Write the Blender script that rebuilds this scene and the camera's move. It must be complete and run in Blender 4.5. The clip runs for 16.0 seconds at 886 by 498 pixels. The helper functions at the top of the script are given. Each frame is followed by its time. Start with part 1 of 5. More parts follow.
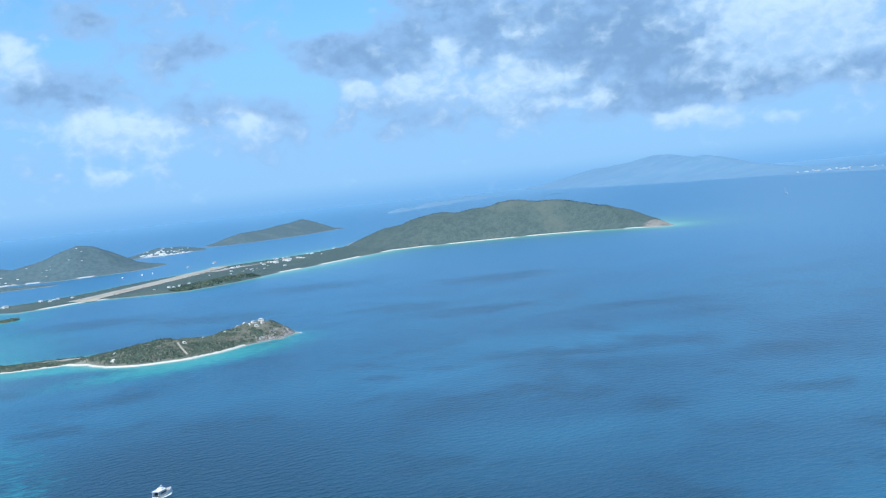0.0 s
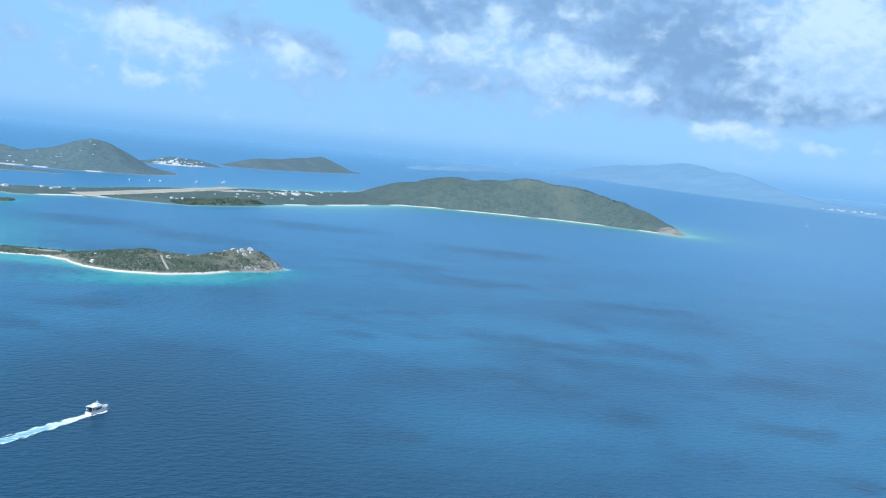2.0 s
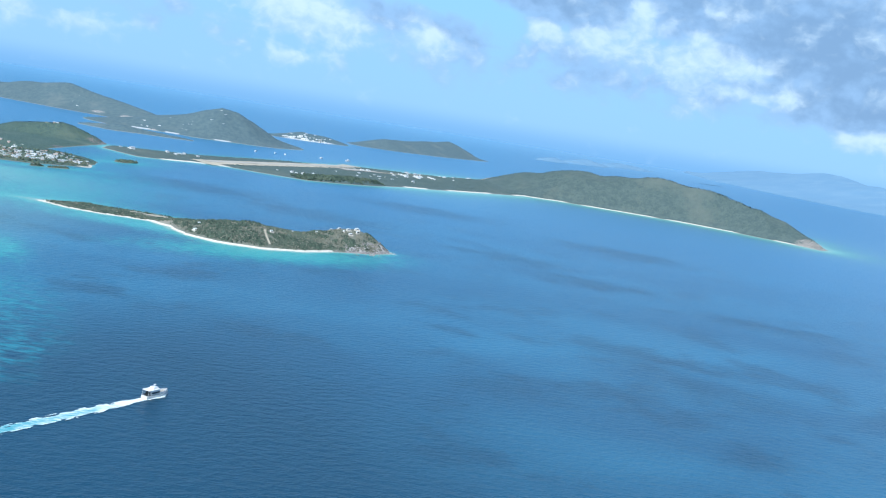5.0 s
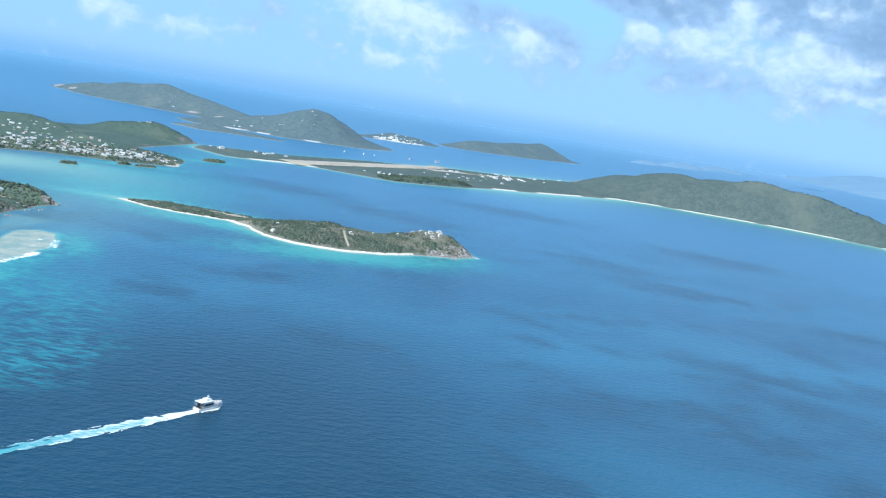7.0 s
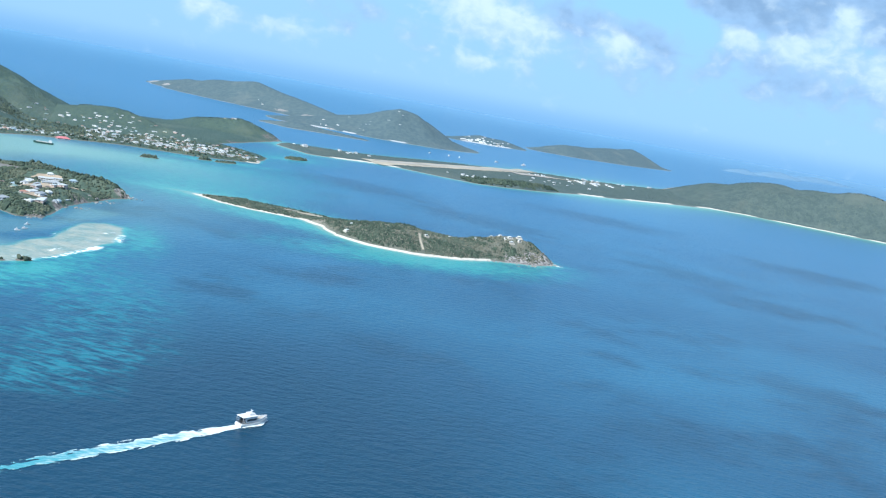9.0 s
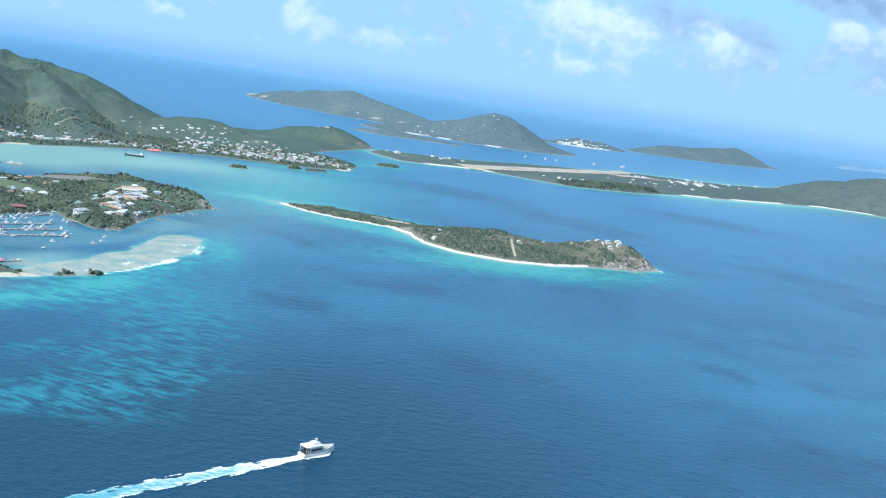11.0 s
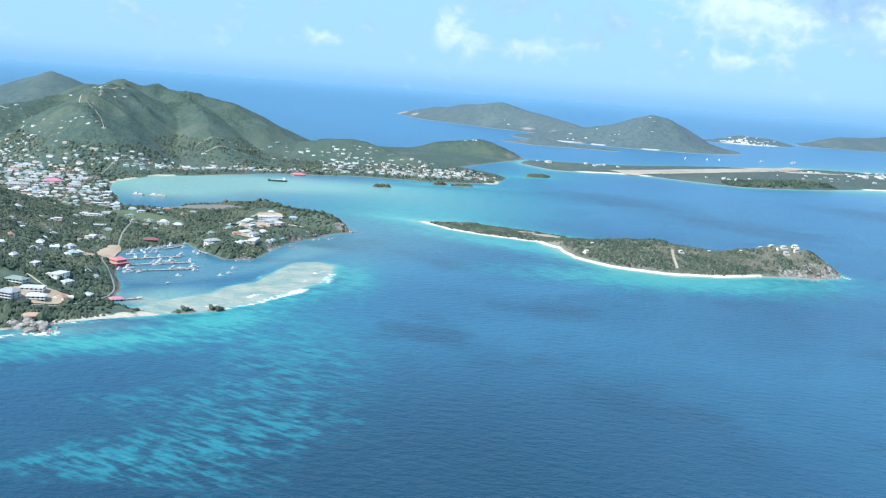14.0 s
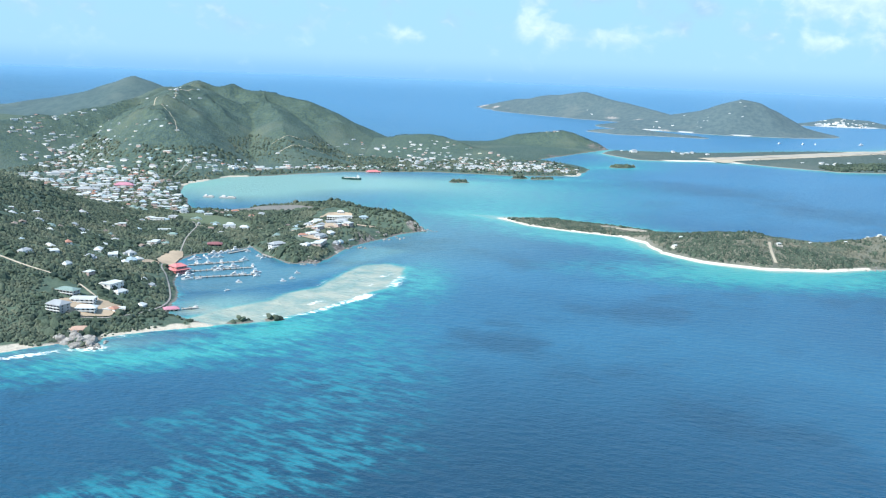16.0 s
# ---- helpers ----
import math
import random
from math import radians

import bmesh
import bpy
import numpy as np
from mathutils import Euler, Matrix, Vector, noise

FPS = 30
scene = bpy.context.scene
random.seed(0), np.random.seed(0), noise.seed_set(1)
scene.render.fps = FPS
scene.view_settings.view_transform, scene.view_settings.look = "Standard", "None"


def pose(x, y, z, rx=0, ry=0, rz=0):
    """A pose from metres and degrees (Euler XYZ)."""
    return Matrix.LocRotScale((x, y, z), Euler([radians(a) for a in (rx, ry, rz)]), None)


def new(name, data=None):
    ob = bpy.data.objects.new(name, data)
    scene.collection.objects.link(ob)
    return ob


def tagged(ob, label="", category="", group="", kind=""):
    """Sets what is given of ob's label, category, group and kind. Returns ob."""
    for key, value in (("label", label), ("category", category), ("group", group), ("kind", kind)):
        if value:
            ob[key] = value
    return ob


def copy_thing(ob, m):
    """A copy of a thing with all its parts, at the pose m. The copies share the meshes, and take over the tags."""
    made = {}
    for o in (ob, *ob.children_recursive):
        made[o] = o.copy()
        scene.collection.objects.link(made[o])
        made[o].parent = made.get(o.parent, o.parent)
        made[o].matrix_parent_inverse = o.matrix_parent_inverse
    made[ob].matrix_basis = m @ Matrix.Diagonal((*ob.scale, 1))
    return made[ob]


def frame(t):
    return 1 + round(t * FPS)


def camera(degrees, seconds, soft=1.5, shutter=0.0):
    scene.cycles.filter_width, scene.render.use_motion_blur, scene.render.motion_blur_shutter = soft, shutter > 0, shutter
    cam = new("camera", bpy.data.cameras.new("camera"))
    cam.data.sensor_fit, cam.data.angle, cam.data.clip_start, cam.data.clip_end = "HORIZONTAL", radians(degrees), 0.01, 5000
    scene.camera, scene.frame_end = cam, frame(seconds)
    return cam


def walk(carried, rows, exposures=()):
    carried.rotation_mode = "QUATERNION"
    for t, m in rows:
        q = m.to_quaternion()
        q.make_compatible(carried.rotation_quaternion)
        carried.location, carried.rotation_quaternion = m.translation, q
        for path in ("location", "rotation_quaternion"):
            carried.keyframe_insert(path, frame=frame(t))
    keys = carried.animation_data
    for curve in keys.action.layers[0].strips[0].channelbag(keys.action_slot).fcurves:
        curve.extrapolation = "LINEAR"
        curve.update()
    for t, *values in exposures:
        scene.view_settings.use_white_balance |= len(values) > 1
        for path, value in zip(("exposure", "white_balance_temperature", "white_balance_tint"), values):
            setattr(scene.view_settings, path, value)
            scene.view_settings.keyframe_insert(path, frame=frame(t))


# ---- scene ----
cam = camera(47.85, 16.0, soft=1.2)
PATH = [  # seconds, eye, heading, pitch, roll
    (0, (-53.38, -102.39, 67.96), -28.187, -3.793, -5.753),
    (0.5, (-50.99, -100.04, 68.02), -28.310, -4.341, -2.756),
    (1, (-48.34, -97.58, 68.03), -28.313, -4.950, 0.460),
    (1.5, (-45.51, -94.93, 67.97), -28.084, -5.470, 3.311),
    (2, (-42.73, -91.95, 67.82), -27.582, -5.868, 5.560),
    (2.5, (-39.87, -88.41, 67.55), -26.836, -6.156, 7.159),
    (3, (-36.93, -84.43, 67.25), -25.834, -6.421, 8.208),
    (3.5, (-34.05, -80.17, 66.96), -24.655, -6.690, 8.796),
    (4, (-31.19, -75.85, 66.68), -23.315, -6.944, 9.059),
    (6.5, (-19.13, -55.35, 65.26), -16.576, -7.888, 9.169),
    (7, (-16.88, -51.38, 64.99), -15.304, -8.072, 9.274),
    (7.5, (-14.76, -47.12, 64.71), -14.060, -8.129, 9.348),
    (8, (-12.77, -42.73, 64.43), -12.831, -8.185, 9.420),
    (8.5, (-10.75, -38.32, 64.03), -11.591, -8.360, 9.785),
    (9, (-9.24, -33.56, 63.63), -10.352, -8.729, 10.303),
    (11.5, (-1.85, -9.44, 60.72), -3.063, -9.352, 7.766),
    (12, (-1.00, -4.81, 60.30), -1.603, -9.384, 7.391),
    (12.5, (0.00, 0.00, 60.00), -0.000, -9.428, 7.047),
    (13, (0.89, 4.76, 59.70), 1.627, -9.424, 6.416),
    (13.5, (1.66, 9.67, 59.40), 3.251, -9.467, 5.403),
    (14, (2.33, 14.68, 59.10), 4.838, -9.650, 4.252),
    (14.5, (2.79, 19.50, 58.77), 6.298, -9.816, 3.203),
    (15, (3.27, 24.39, 58.33), 7.641, -9.984, 2.519),
    (15.5, (3.45, 29.44, 58.00), 8.793, -10.141, 2.357),
    (16, (3.69, 34.24, 57.58), 9.842, -10.271, 2.196),
]
walk(cam, [(t, pose(*eye, 90 + pitch, 0, head) @ pose(0, 0, 0, 0, 0, roll)) for t, eye, head, pitch, roll in PATH],
     [(0, 0.57, 6080, 10), (3.5, 0.67, 6150, 10), (7, 0.77, 6350, 10), (9, 0.78, 6450, 10), (12.5, 0.86, 6550, 10), (16, 0.96, 6750, 10)])

# ---- light ----
# One unit is five metres: the far islands and the sea's rim then lie inside the lens's reach.
SUN_AZ, SUN_EL = 224.0, 50.0  # degrees clockwise from +y, and above the sea
sun = new("sun", bpy.data.lights.new("sun", "SUN"))
sun.data.energy, sun.data.angle, sun.data.color = 3.6, radians(0.53), (1.0, 0.96, 0.9)
sun.matrix_world = pose(0, 0, 300, 90 - SUN_EL, 0, 180 - SUN_AZ)


class Nodes:
    """A short way to write node trees."""

    def __init__(self, tree):
        self.tree = tree
        tree.nodes.clear()

    def add(self, kind, values=()):
        node = self.tree.nodes.new(kind)
        for key, value in dict(values).items():
            if isinstance(value, bpy.types.NodeSocket):
                self.tree.links.new(value, node.inputs[key])
            else:
                node.inputs[key].default_value = value
        return node

    def math(self, operation, a, b=0.0, c=0.0, clamp=False):
        node = self.add("ShaderNodeMath", {0: a, 1: b, 2: c})
        node.operation, node.use_clamp = operation, clamp
        return node.outputs[0]

    def noise(self, vector, scale, detail=4.0, rough=0.55, lacunarity=2.0):
        return self.add("ShaderNodeTexNoise", {"Vector": vector, "Scale": scale, "Detail": detail,
                                               "Roughness": rough, "Lacunarity": lacunarity}).outputs["Fac"]

    def mix(self, fac, a, b, blend="MIX"):
        node = self.tree.nodes.new("ShaderNodeMix")
        node.data_type, node.blend_type = "RGBA", blend
        for index, value in ((0, fac), (6, a), (7, b)):
            if isinstance(value, bpy.types.NodeSocket):
                self.tree.links.new(value, node.inputs[index])
            else:
                node.inputs[index].default_value = value if index == 0 else (*value, 1.0)[:4]
        return node.outputs[2]

    def span(self, value, low, high, to_low=0.0, to_high=1.0):
        node = self.add("ShaderNodeMapRange", {0: value, 1: low, 2: high, 3: to_low, 4: to_high})
        node.interpolation_type = "SMOOTHSTEP"
        return node.outputs[0]

    def stored(self, name):
        node = self.add("ShaderNodeAttribute")
        node.attribute_name = name
        return node.outputs["Fac"]

    def xyz(self, x, y, z=0.0):
        return self.add("ShaderNodeCombineXYZ", {0: x, 1: y, 2: z}).outputs[0]


def build_sky():
    world = bpy.data.worlds.new("sky")
    scene.world = world
    world.use_nodes = True
    n = Nodes(world.node_tree)
    way = n.add("ShaderNodeTexCoord").outputs["Generated"]
    part_of = n.add("ShaderNodeSeparateXYZ", {0: way})
    x, y, z = part_of.outputs
    air = n.add("ShaderNodeTexSky")
    air.sky_type, air.sun_disc = "NISHITA", False
    air.sun_elevation, air.sun_rotation = radians(SUN_EL), radians(SUN_AZ)
    air.air_density, air.dust_density, air.ozone_density = 1.0, 0.6, 2.5
    sky = n.mix(1.0, air.outputs[0], SKY_TINT, "MULTIPLY")
    east = n.math("MULTIPLY", n.math("ARCTAN2", x, y), 57.2958)
    rise = n.math("MULTIPLY", n.math("ARCSINE", z), 57.2958)
    # pale haze low in the sky, a little deeper at the sea's rim
    sky = n.mix(n.span(rise, 15.0, 2.5, 0.2, 0.92), sky, HAZE)
    sky = n.mix(n.span(rise, 0.7, -0.75), sky, RIM)
    # broken cumulus: torn by two turns of noise, white where the sun strikes, grey below and in the thick
    flat = n.xyz(n.math("MULTIPLY", east, 0.46), n.math("MULTIPLY", rise, 0.60), 3.1)
    swirl = n.add("ShaderNodeTexNoise", {"Vector": flat, "Scale": 1.3, "Detail": 3.0}).outputs["Color"]
    warp = n.add("ShaderNodeVectorMath", {0: swirl, 1: (0.55, 0.55, 0.55), 2: flat})
    warp.operation = "MULTIPLY_ADD"
    warp = warp.outputs[0]
    fine = n.noise(warp, 1.35, 5.0, 0.46)
    curl = n.noise(warp, 3.4, 4.0, 0.5)
    wide = n.noise(flat, 0.55, 3.0, 0.5)

    def heaps(rows):
        """The weight of clouds at the places given, and how far above their middles."""
        weight, above = 0.0, 0.0
        for ce, cr, we, wr, force in rows:
            de = n.math("DIVIDE", n.math("SUBTRACT", east, ce), we)
            dr = n.math("DIVIDE", n.math("SUBTRACT", rise, cr), wr)
            far = n.math("ADD", n.math("MULTIPLY", de, de), n.math("MULTIPLY", dr, dr))
            here = n.math("MULTIPLY", n.math("EXPONENT", n.math("MULTIPLY", far, -0.6)), force)
            weight = n.math("ADD", here, weight)
            above = n.math("ADD", n.math("MULTIPLY", here, dr), above)
        return weight, above
    gap, _ = heaps(GAPS)
    bank, _ = heaps(GREY_HEAPS)
    puff, above = heaps(WHITE_HEAPS)
    spread = n.math("MULTIPLY", n.span(east, 12.0, 32.0, 0.03, 0.20), n.span(rise, 1.6, 4.5))
    spread = n.math("SUBTRACT", spread, gap)
    rough = n.math("ADD", n.math("MULTIPLY", fine, 0.62), n.math("MULTIPLY", wide, 0.38))
    dense = n.math("ADD", n.math("ADD", rough, spread), bank)
    veil = n.math("MULTIPLY", n.span(n.math("ADD", dense, n.math("MULTIPLY", puff, 0.6)), 0.42, 0.75, 0.0, 0.55), n.span(rise, 0.6, 3.0))
    sky = n.mix(veil, sky, VEIL)
    thick = n.math("MULTIPLY", n.span(dense, 0.50, 0.78), n.span(rise, 0.8, 3.0, 0.0, 0.9))
    deep = n.math("ADD", dense, n.math("MULTIPLY", n.math("SUBTRACT", n.noise(flat, 1.6, 5.0, 0.55), 0.5), 1.1))
    sky = n.mix(thick, sky, n.mix(n.span(deep, 0.58, 1.12), CLOUD_MID, CLOUD_DARK))
    crown = n.math("ADD", n.math("ADD", n.math("MULTIPLY", fine, 0.95), n.math("MULTIPLY", curl, 0.16)), n.math("MULTIPLY", puff, 1.12))
    crown = n.math("ADD", crown, n.math("MULTIPLY", spread, 0.5))
    mask = n.math("MULTIPLY", n.span(crown, 0.62, 1.0), n.span(rise, 0.3, 2.6, 0.3, 0.9))
    light = n.math("ADD", n.math("MULTIPLY", above, 1.1), n.math("MULTIPLY", n.math("SUBTRACT", curl, 0.5), 1.2))
    lit = n.span(light, -0.55, 0.45)
    sky = n.mix(mask, sky, n.mix(lit, CLOUD_SOFT, CLOUD_LIT))
    n.add("ShaderNodeOutputWorld", {0: n.add("ShaderNodeBackground", {0: sky, 1: 0.1}).outputs[0]})


SKY_TINT = (0.52, 0.95, 1.12)
HAZE = (2.12, 3.95, 6.3)
RIM = (1.42, 3.2, 5.6)
CLOUD_DARK, CLOUD_MID, CLOUD_SOFT = (1.5, 2.6, 4.2), (2.15, 3.6, 5.6), (2.9, 4.5, 6.3)
VEIL = (2.4, 4.0, 6.25)
CLOUD_LIT = (4.35, 5.75, 7.05)
WHITE_HEAPS = [  # bearing, elevation, their spreads, weight
    (10.6, 4.4, 3.2, 0.9, 0.38), (10.0, 4.9, 1.2, 0.7, 0.14), (18.0, 4.15, 1.3, 0.7, 0.36), (29.5, 7.3, 0.6, 0.7, 0.36), (27.6, 5.5, 1.4, 0.8, 0.34), (32.3, 5.0, 1.8, 1.0, 0.28), (36.5, 3.6, 1.4, 0.4, 0.24),
    (32.8, 6.4, 0.5, 0.4, 0.34), (24.2, 5.7, 1.1, 0.4, 0.32), (48.2, 6.9, 3.0, 2.1, 0.6), (43.0, 2.2, 2.2, 0.45, 0.38), (47.6, 1.75, 1.3, 0.3, 0.3),
    (6.1, 8.5, 1.3, 1.1, 0.38), (35.9, 5.0, 1.0, 0.4, 0.28), (9.8, 2.0, 0.8, 0.5, 0.26), (-0.6, 2.15, 1.5, 0.45, 0.36), (-5.2, 2.4, 1.1, 0.9, 0.38),
    (-12.3, 1.8, 1.2, 0.4, 0.36), (-31.0, 1.15, 0.6, 0.5, 0.34), (11.2, 2.1, 1.0, 0.35, 0.22), (14.0, 3.0, 1.6, 0.5, 0.2)]
GREY_HEAPS = [
    (15.4, 8.5, 1.7, 0.8, 0.26), (18.9, 4.95, 1.9, 0.8, 0.24), (15.3, 5.2, 1.3, 0.9, 0.22), (6.7, 6.7, 1.6, 1.0, 0.26), (22.8, 7.7, 1.9, 1.1, 0.24),
    (26.3, 7.7, 1.9, 1.5, 0.22), (31.5, 8.4, 2.3, 1.0, 0.22), (37.9, 7.8, 2.6, 1.4, 0.26), (42.6, 5.8, 2.8, 1.6, 0.36), (48.0, 3.95, 5.0, 0.5, 0.40),
    (42.1, 3.1, 4.5, 0.6, 0.2), (10.0, 10.3, 1.5, 1.0, 0.24), (9.8, 6.8, 1.8, 1.2, 0.2), (38.0, 6.2, 2.6, 1.4, 0.2)]
GAPS = [(18.0, 7.2, 1.5, 0.8, 0.3), (21.9, 5.4, 0.9, 0.6, 0.25), (25.3, 10.0, 1.5, 0.8, 0.3), (22.4, 9.6, 1.5, 0.6, 0.3), (8.4, 9.1, 1.0, 0.6, 0.25), (20.9, 6.4, 1.8, 0.7, 0.28)]
build_sky()


# ---- materials ----
def material(name, rough=0.6, metal=0.0):
    m = bpy.data.materials.new(name)
    m.use_nodes = True
    n = Nodes(m.node_tree)
    skin = n.add("ShaderNodeBsdfPrincipled", {"Roughness": rough, "Metallic": metal})
    n.add("ShaderNodeOutputMaterial", {0: skin.outputs[0]})
    return m, n, skin


def paint(name, colour, rough=0.6, dirt=0.25, scale=0.8, metal=0.0):
    """A painted or plain surface with blotches and fine grain."""
    m, n, skin = material(name, rough, metal)
    at = n.add("ShaderNodeTexCoord").outputs["Object"]
    blot, grain = n.noise(at, scale, 3.0), n.noise(at, scale * 9, 3.0)
    one = n.add("ShaderNodeObjectInfo").outputs["Random"]
    worn = n.math("ADD", n.math("MULTIPLY", n.span(blot, 0.4, 0.75), dirt), n.math("MULTIPLY", grain, dirt * 0.4))
    worn = n.math("ADD", worn, n.math("MULTIPLY", one, dirt * 0.5))
    n.tree.links.new(n.mix(worn, colour, [c * 0.45 for c in colour]), skin.inputs["Base Color"])
    return m


def leaves(name, dark, light, dry, scale=0.03):
    """Scrub and trees: colour from clump to clump, and dry slopes."""
    m, n, skin = material(name, 0.75)
    at = n.add("ShaderNodeNewGeometry")
    place, one = at.outputs["Position"], at.outputs["Random Per Island"]
    fine = n.noise(place, 2.2, 3.0)
    tone = n.math("ADD", n.math("MULTIPLY", one, 0.6), n.math("MULTIPLY", fine, 0.4))
    green = n.mix(n.span(tone, 0.15, 0.85), dark, light)
    wide = n.noise(place, scale, 5.0)
    n.tree.links.new(n.mix(n.span(wide, 0.46, 0.68, 0.0, 0.75), green, dry), skin.inputs["Base Color"])
    skin.inputs["Specular IOR Level"].default_value = 0.2
    bump = n.add("ShaderNodeBump", {"Strength": 0.6, "Distance": 0.25, "Height": n.noise(place, 3.0, 4.0)})
    n.tree.links.new(bump.outputs[0], skin.inputs["Normal"])
    return m


def land(name, dark, light, dry, rock, sand, beach=0.55, grain=0.35, steep=0.3):
    """Ground: scrub with dry patches, bare rock where it is steep, sand along the water."""
    m, n, skin = material(name, 0.85)
    geo = n.add("ShaderNodeNewGeometry")
    place = geo.outputs["Position"]
    z = n.add("ShaderNodeSeparateXYZ", {0: place}).outputs[2]
    up = n.add("ShaderNodeSeparateXYZ", {0: geo.outputs["True Normal"]}).outputs[2]
    clump, fine, wide = n.noise(place, grain, 6.0, 0.65), n.noise(place, grain * 5, 4.0), n.noise(place, 0.02, 5.0, 0.6)
    green = n.mix(n.span(clump, 0.35, 0.65), dark, light)
    green = n.mix(n.span(wide, 0.53, 0.70, 0.0, 0.75), green, dry)
    crack = n.noise(n.add("ShaderNodeMapping", {"Vector": place, "Scale": (1.0, 1.0, 0.25)}).outputs[0], 1.1, 6.0, 0.7)
    stone = n.mix(n.span(crack, 0.38, 0.62), [c * 0.3 for c in rock], rock)
    bare = n.span(n.math("ADD", up, n.math("MULTIPLY", clump, 0.3)), steep + 0.24, steep + 0.1)
    crag = n.math("ADD", n.stored("crag"), n.math("MULTIPLY", n.math("SUBTRACT", fine, 0.5), 1.1))
    bare = n.math("MAXIMUM", bare, n.span(crag, 0.42, 0.62))
    body = n.mix(bare, green, stone)
    edge = n.math("ADD", z, n.math("MULTIPLY", n.math("SUBTRACT", clump, 0.5), beach * 0.7))
    shore = n.mix(n.span(fine, 0.3, 0.7), [c * 0.8 for c in sand], sand)
    shore = n.mix(n.math("MULTIPLY", bare, 0.8), shore, stone)
    body = n.mix(n.span(z, 0.30, 0.10), body, [c * 0.7 for c in rock])
    strand = n.math("MULTIPLY", n.span(edge, beach * 1.15, beach * 0.85), n.span(n.stored("sandy"), 0.3, 0.6))
    n.tree.links.new(n.mix(strand, body, shore), skin.inputs["Base Color"])
    bump = n.add("ShaderNodeBump", {"Strength": 0.8, "Distance": 0.6, "Height": clump})
    n.tree.links.new(bump.outputs[0], skin.inputs["Normal"])
    skin.inputs["Specular IOR Level"].default_value = 0.2
    return m


def water():
    """Sea: blue where it is deep, turquoise over sand, white where it breaks; wind ripples at three sizes."""
    m, n, skin = material("sea_water", 0.12)
    skin.inputs["IOR"].default_value = 1.33
    place = n.add("ShaderNodeNewGeometry").outputs["Position"]
    depth = n.stored("shoal")
    surf = n.stored("surf")
    mud, flat = n.stored("milk"), n.stored("flat")
    turn = n.add("ShaderNodeMapping", {"Vector": place, "Rotation": (0, 0, radians(-32)), "Scale": (0.6, 1.0, 1.0)}).outputs[0]
    lie = n.add("ShaderNodeMapping", {"Vector": place, "Rotation": (0, 0, radians(REEF_TURN)), "Scale": (4.2, 1.0, 1.0)})
    lie.vector_type = "TEXTURE"
    lie = lie.outputs[0]
    reefs = n.math("ADD", n.math("MULTIPLY", n.noise(lie, 0.75, 6.0, 0.62), 0.6), n.math("MULTIPLY", n.noise(place, 0.24, 5.0, 0.6), 0.4))
    weed = n.noise(turn, 0.011, 5.0, 0.6)
    patch = n.noise(place, 0.028, 6.0, 0.62)
    banks = n.noise(place, 0.16, 5.0, 0.6)
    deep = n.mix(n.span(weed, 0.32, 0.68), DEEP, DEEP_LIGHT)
    # dark patches painted into the water: cloud shade as well as weed
    deep = n.mix(n.span(patch, 0.50, 0.66, 0.0, 0.7), deep, WEED_SHADE)
    # haze put into the water's colour, bluer then paler with distance
    deep = n.mix(n.stored("open"), deep, HAZED_SEA)
    deep = n.mix(n.stored("haze_calm"), deep, HAZED_OFFING)
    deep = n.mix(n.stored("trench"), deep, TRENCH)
    bed = n.math("ADD", n.stored("weed_shade"), n.math("MULTIPLY", n.math("SUBTRACT", n.noise(place, 0.075, 7.0, 0.68), 0.5), 1.9))
    deep = n.mix(n.span(bed, 0.3, 1.15, 0.0, 0.6), deep, WEED_SHADE)
    streak = n.math("MULTIPLY", n.math("SUBTRACT", reefs, 0.5), n.span(depth, 0.02, 0.3, 0.0, 3.4))
    streak = n.math("MULTIPLY", streak, n.span(flat, 0.0, 0.4, 1.0, 0.1))
    shoal = n.math("ADD", depth, n.math("MULTIPLY", streak, n.span(depth, 1.0, 0.65, 0.12, 1.0)))
    shoal = n.math("MINIMUM", shoal, n.math("MULTIPLY_ADD", depth, 1.5, 0.1))
    colour = n.mix(n.span(shoal, 0.08, 0.5), deep, TEAL)
    colour = n.mix(n.span(shoal, 0.45, 0.85), colour, TURQUOISE)
    colour = n.mix(n.span(shoal, 1.0, 1.35), colour, SHALLOW)
    colour = n.mix(n.math("MULTIPLY", mud, 0.8), colour, MILKY)
    coral = n.mix(n.span(n.math("ADD", n.math("MULTIPLY", banks, 0.75), n.math("MULTIPLY", n.noise(place, 0.7, 6.0, 0.7), 0.25)), 0.40, 0.62), REEF, REEF_DARK)
    colour = n.mix(n.span(n.math("ADD", flat, n.math("MULTIPLY", n.math("SUBTRACT", banks, 0.5), 0.9)), 0.15, 0.75, 0.0, 0.9), colour, coral)
    froth = n.noise(turn, 1.1, 7.0, 0.72)
    broken = n.span(n.math("ADD", surf, n.math("MULTIPLY", n.math("SUBTRACT", froth, 0.5), 2.6)), 0.62, 0.9)
    caps = n.math("MULTIPLY", n.span(n.noise(turn, 0.9, 2.0, 0.5), 0.80, 0.84), 0.8)
    white = n.math("MAXIMUM", broken, caps)
    n.tree.links.new(n.mix(white, colour, (0.8, 0.84, 0.85)), skin.inputs["Base Color"])
    n.tree.links.new(n.math("MAXIMUM", n.span(white, 0.0, 1.0, 0.0, 0.8), 0.3), skin.inputs["Roughness"])
    crests = n.add("ShaderNodeMapping", {"Vector": place, "Rotation": (0, 0, radians(30)), "Scale": (0.6, 1.0, 1.0)}).outputs[0]
    swell, chop = n.noise(crests, 0.55, 2.0), n.noise(crests, 1.7, 3.0, 0.55)
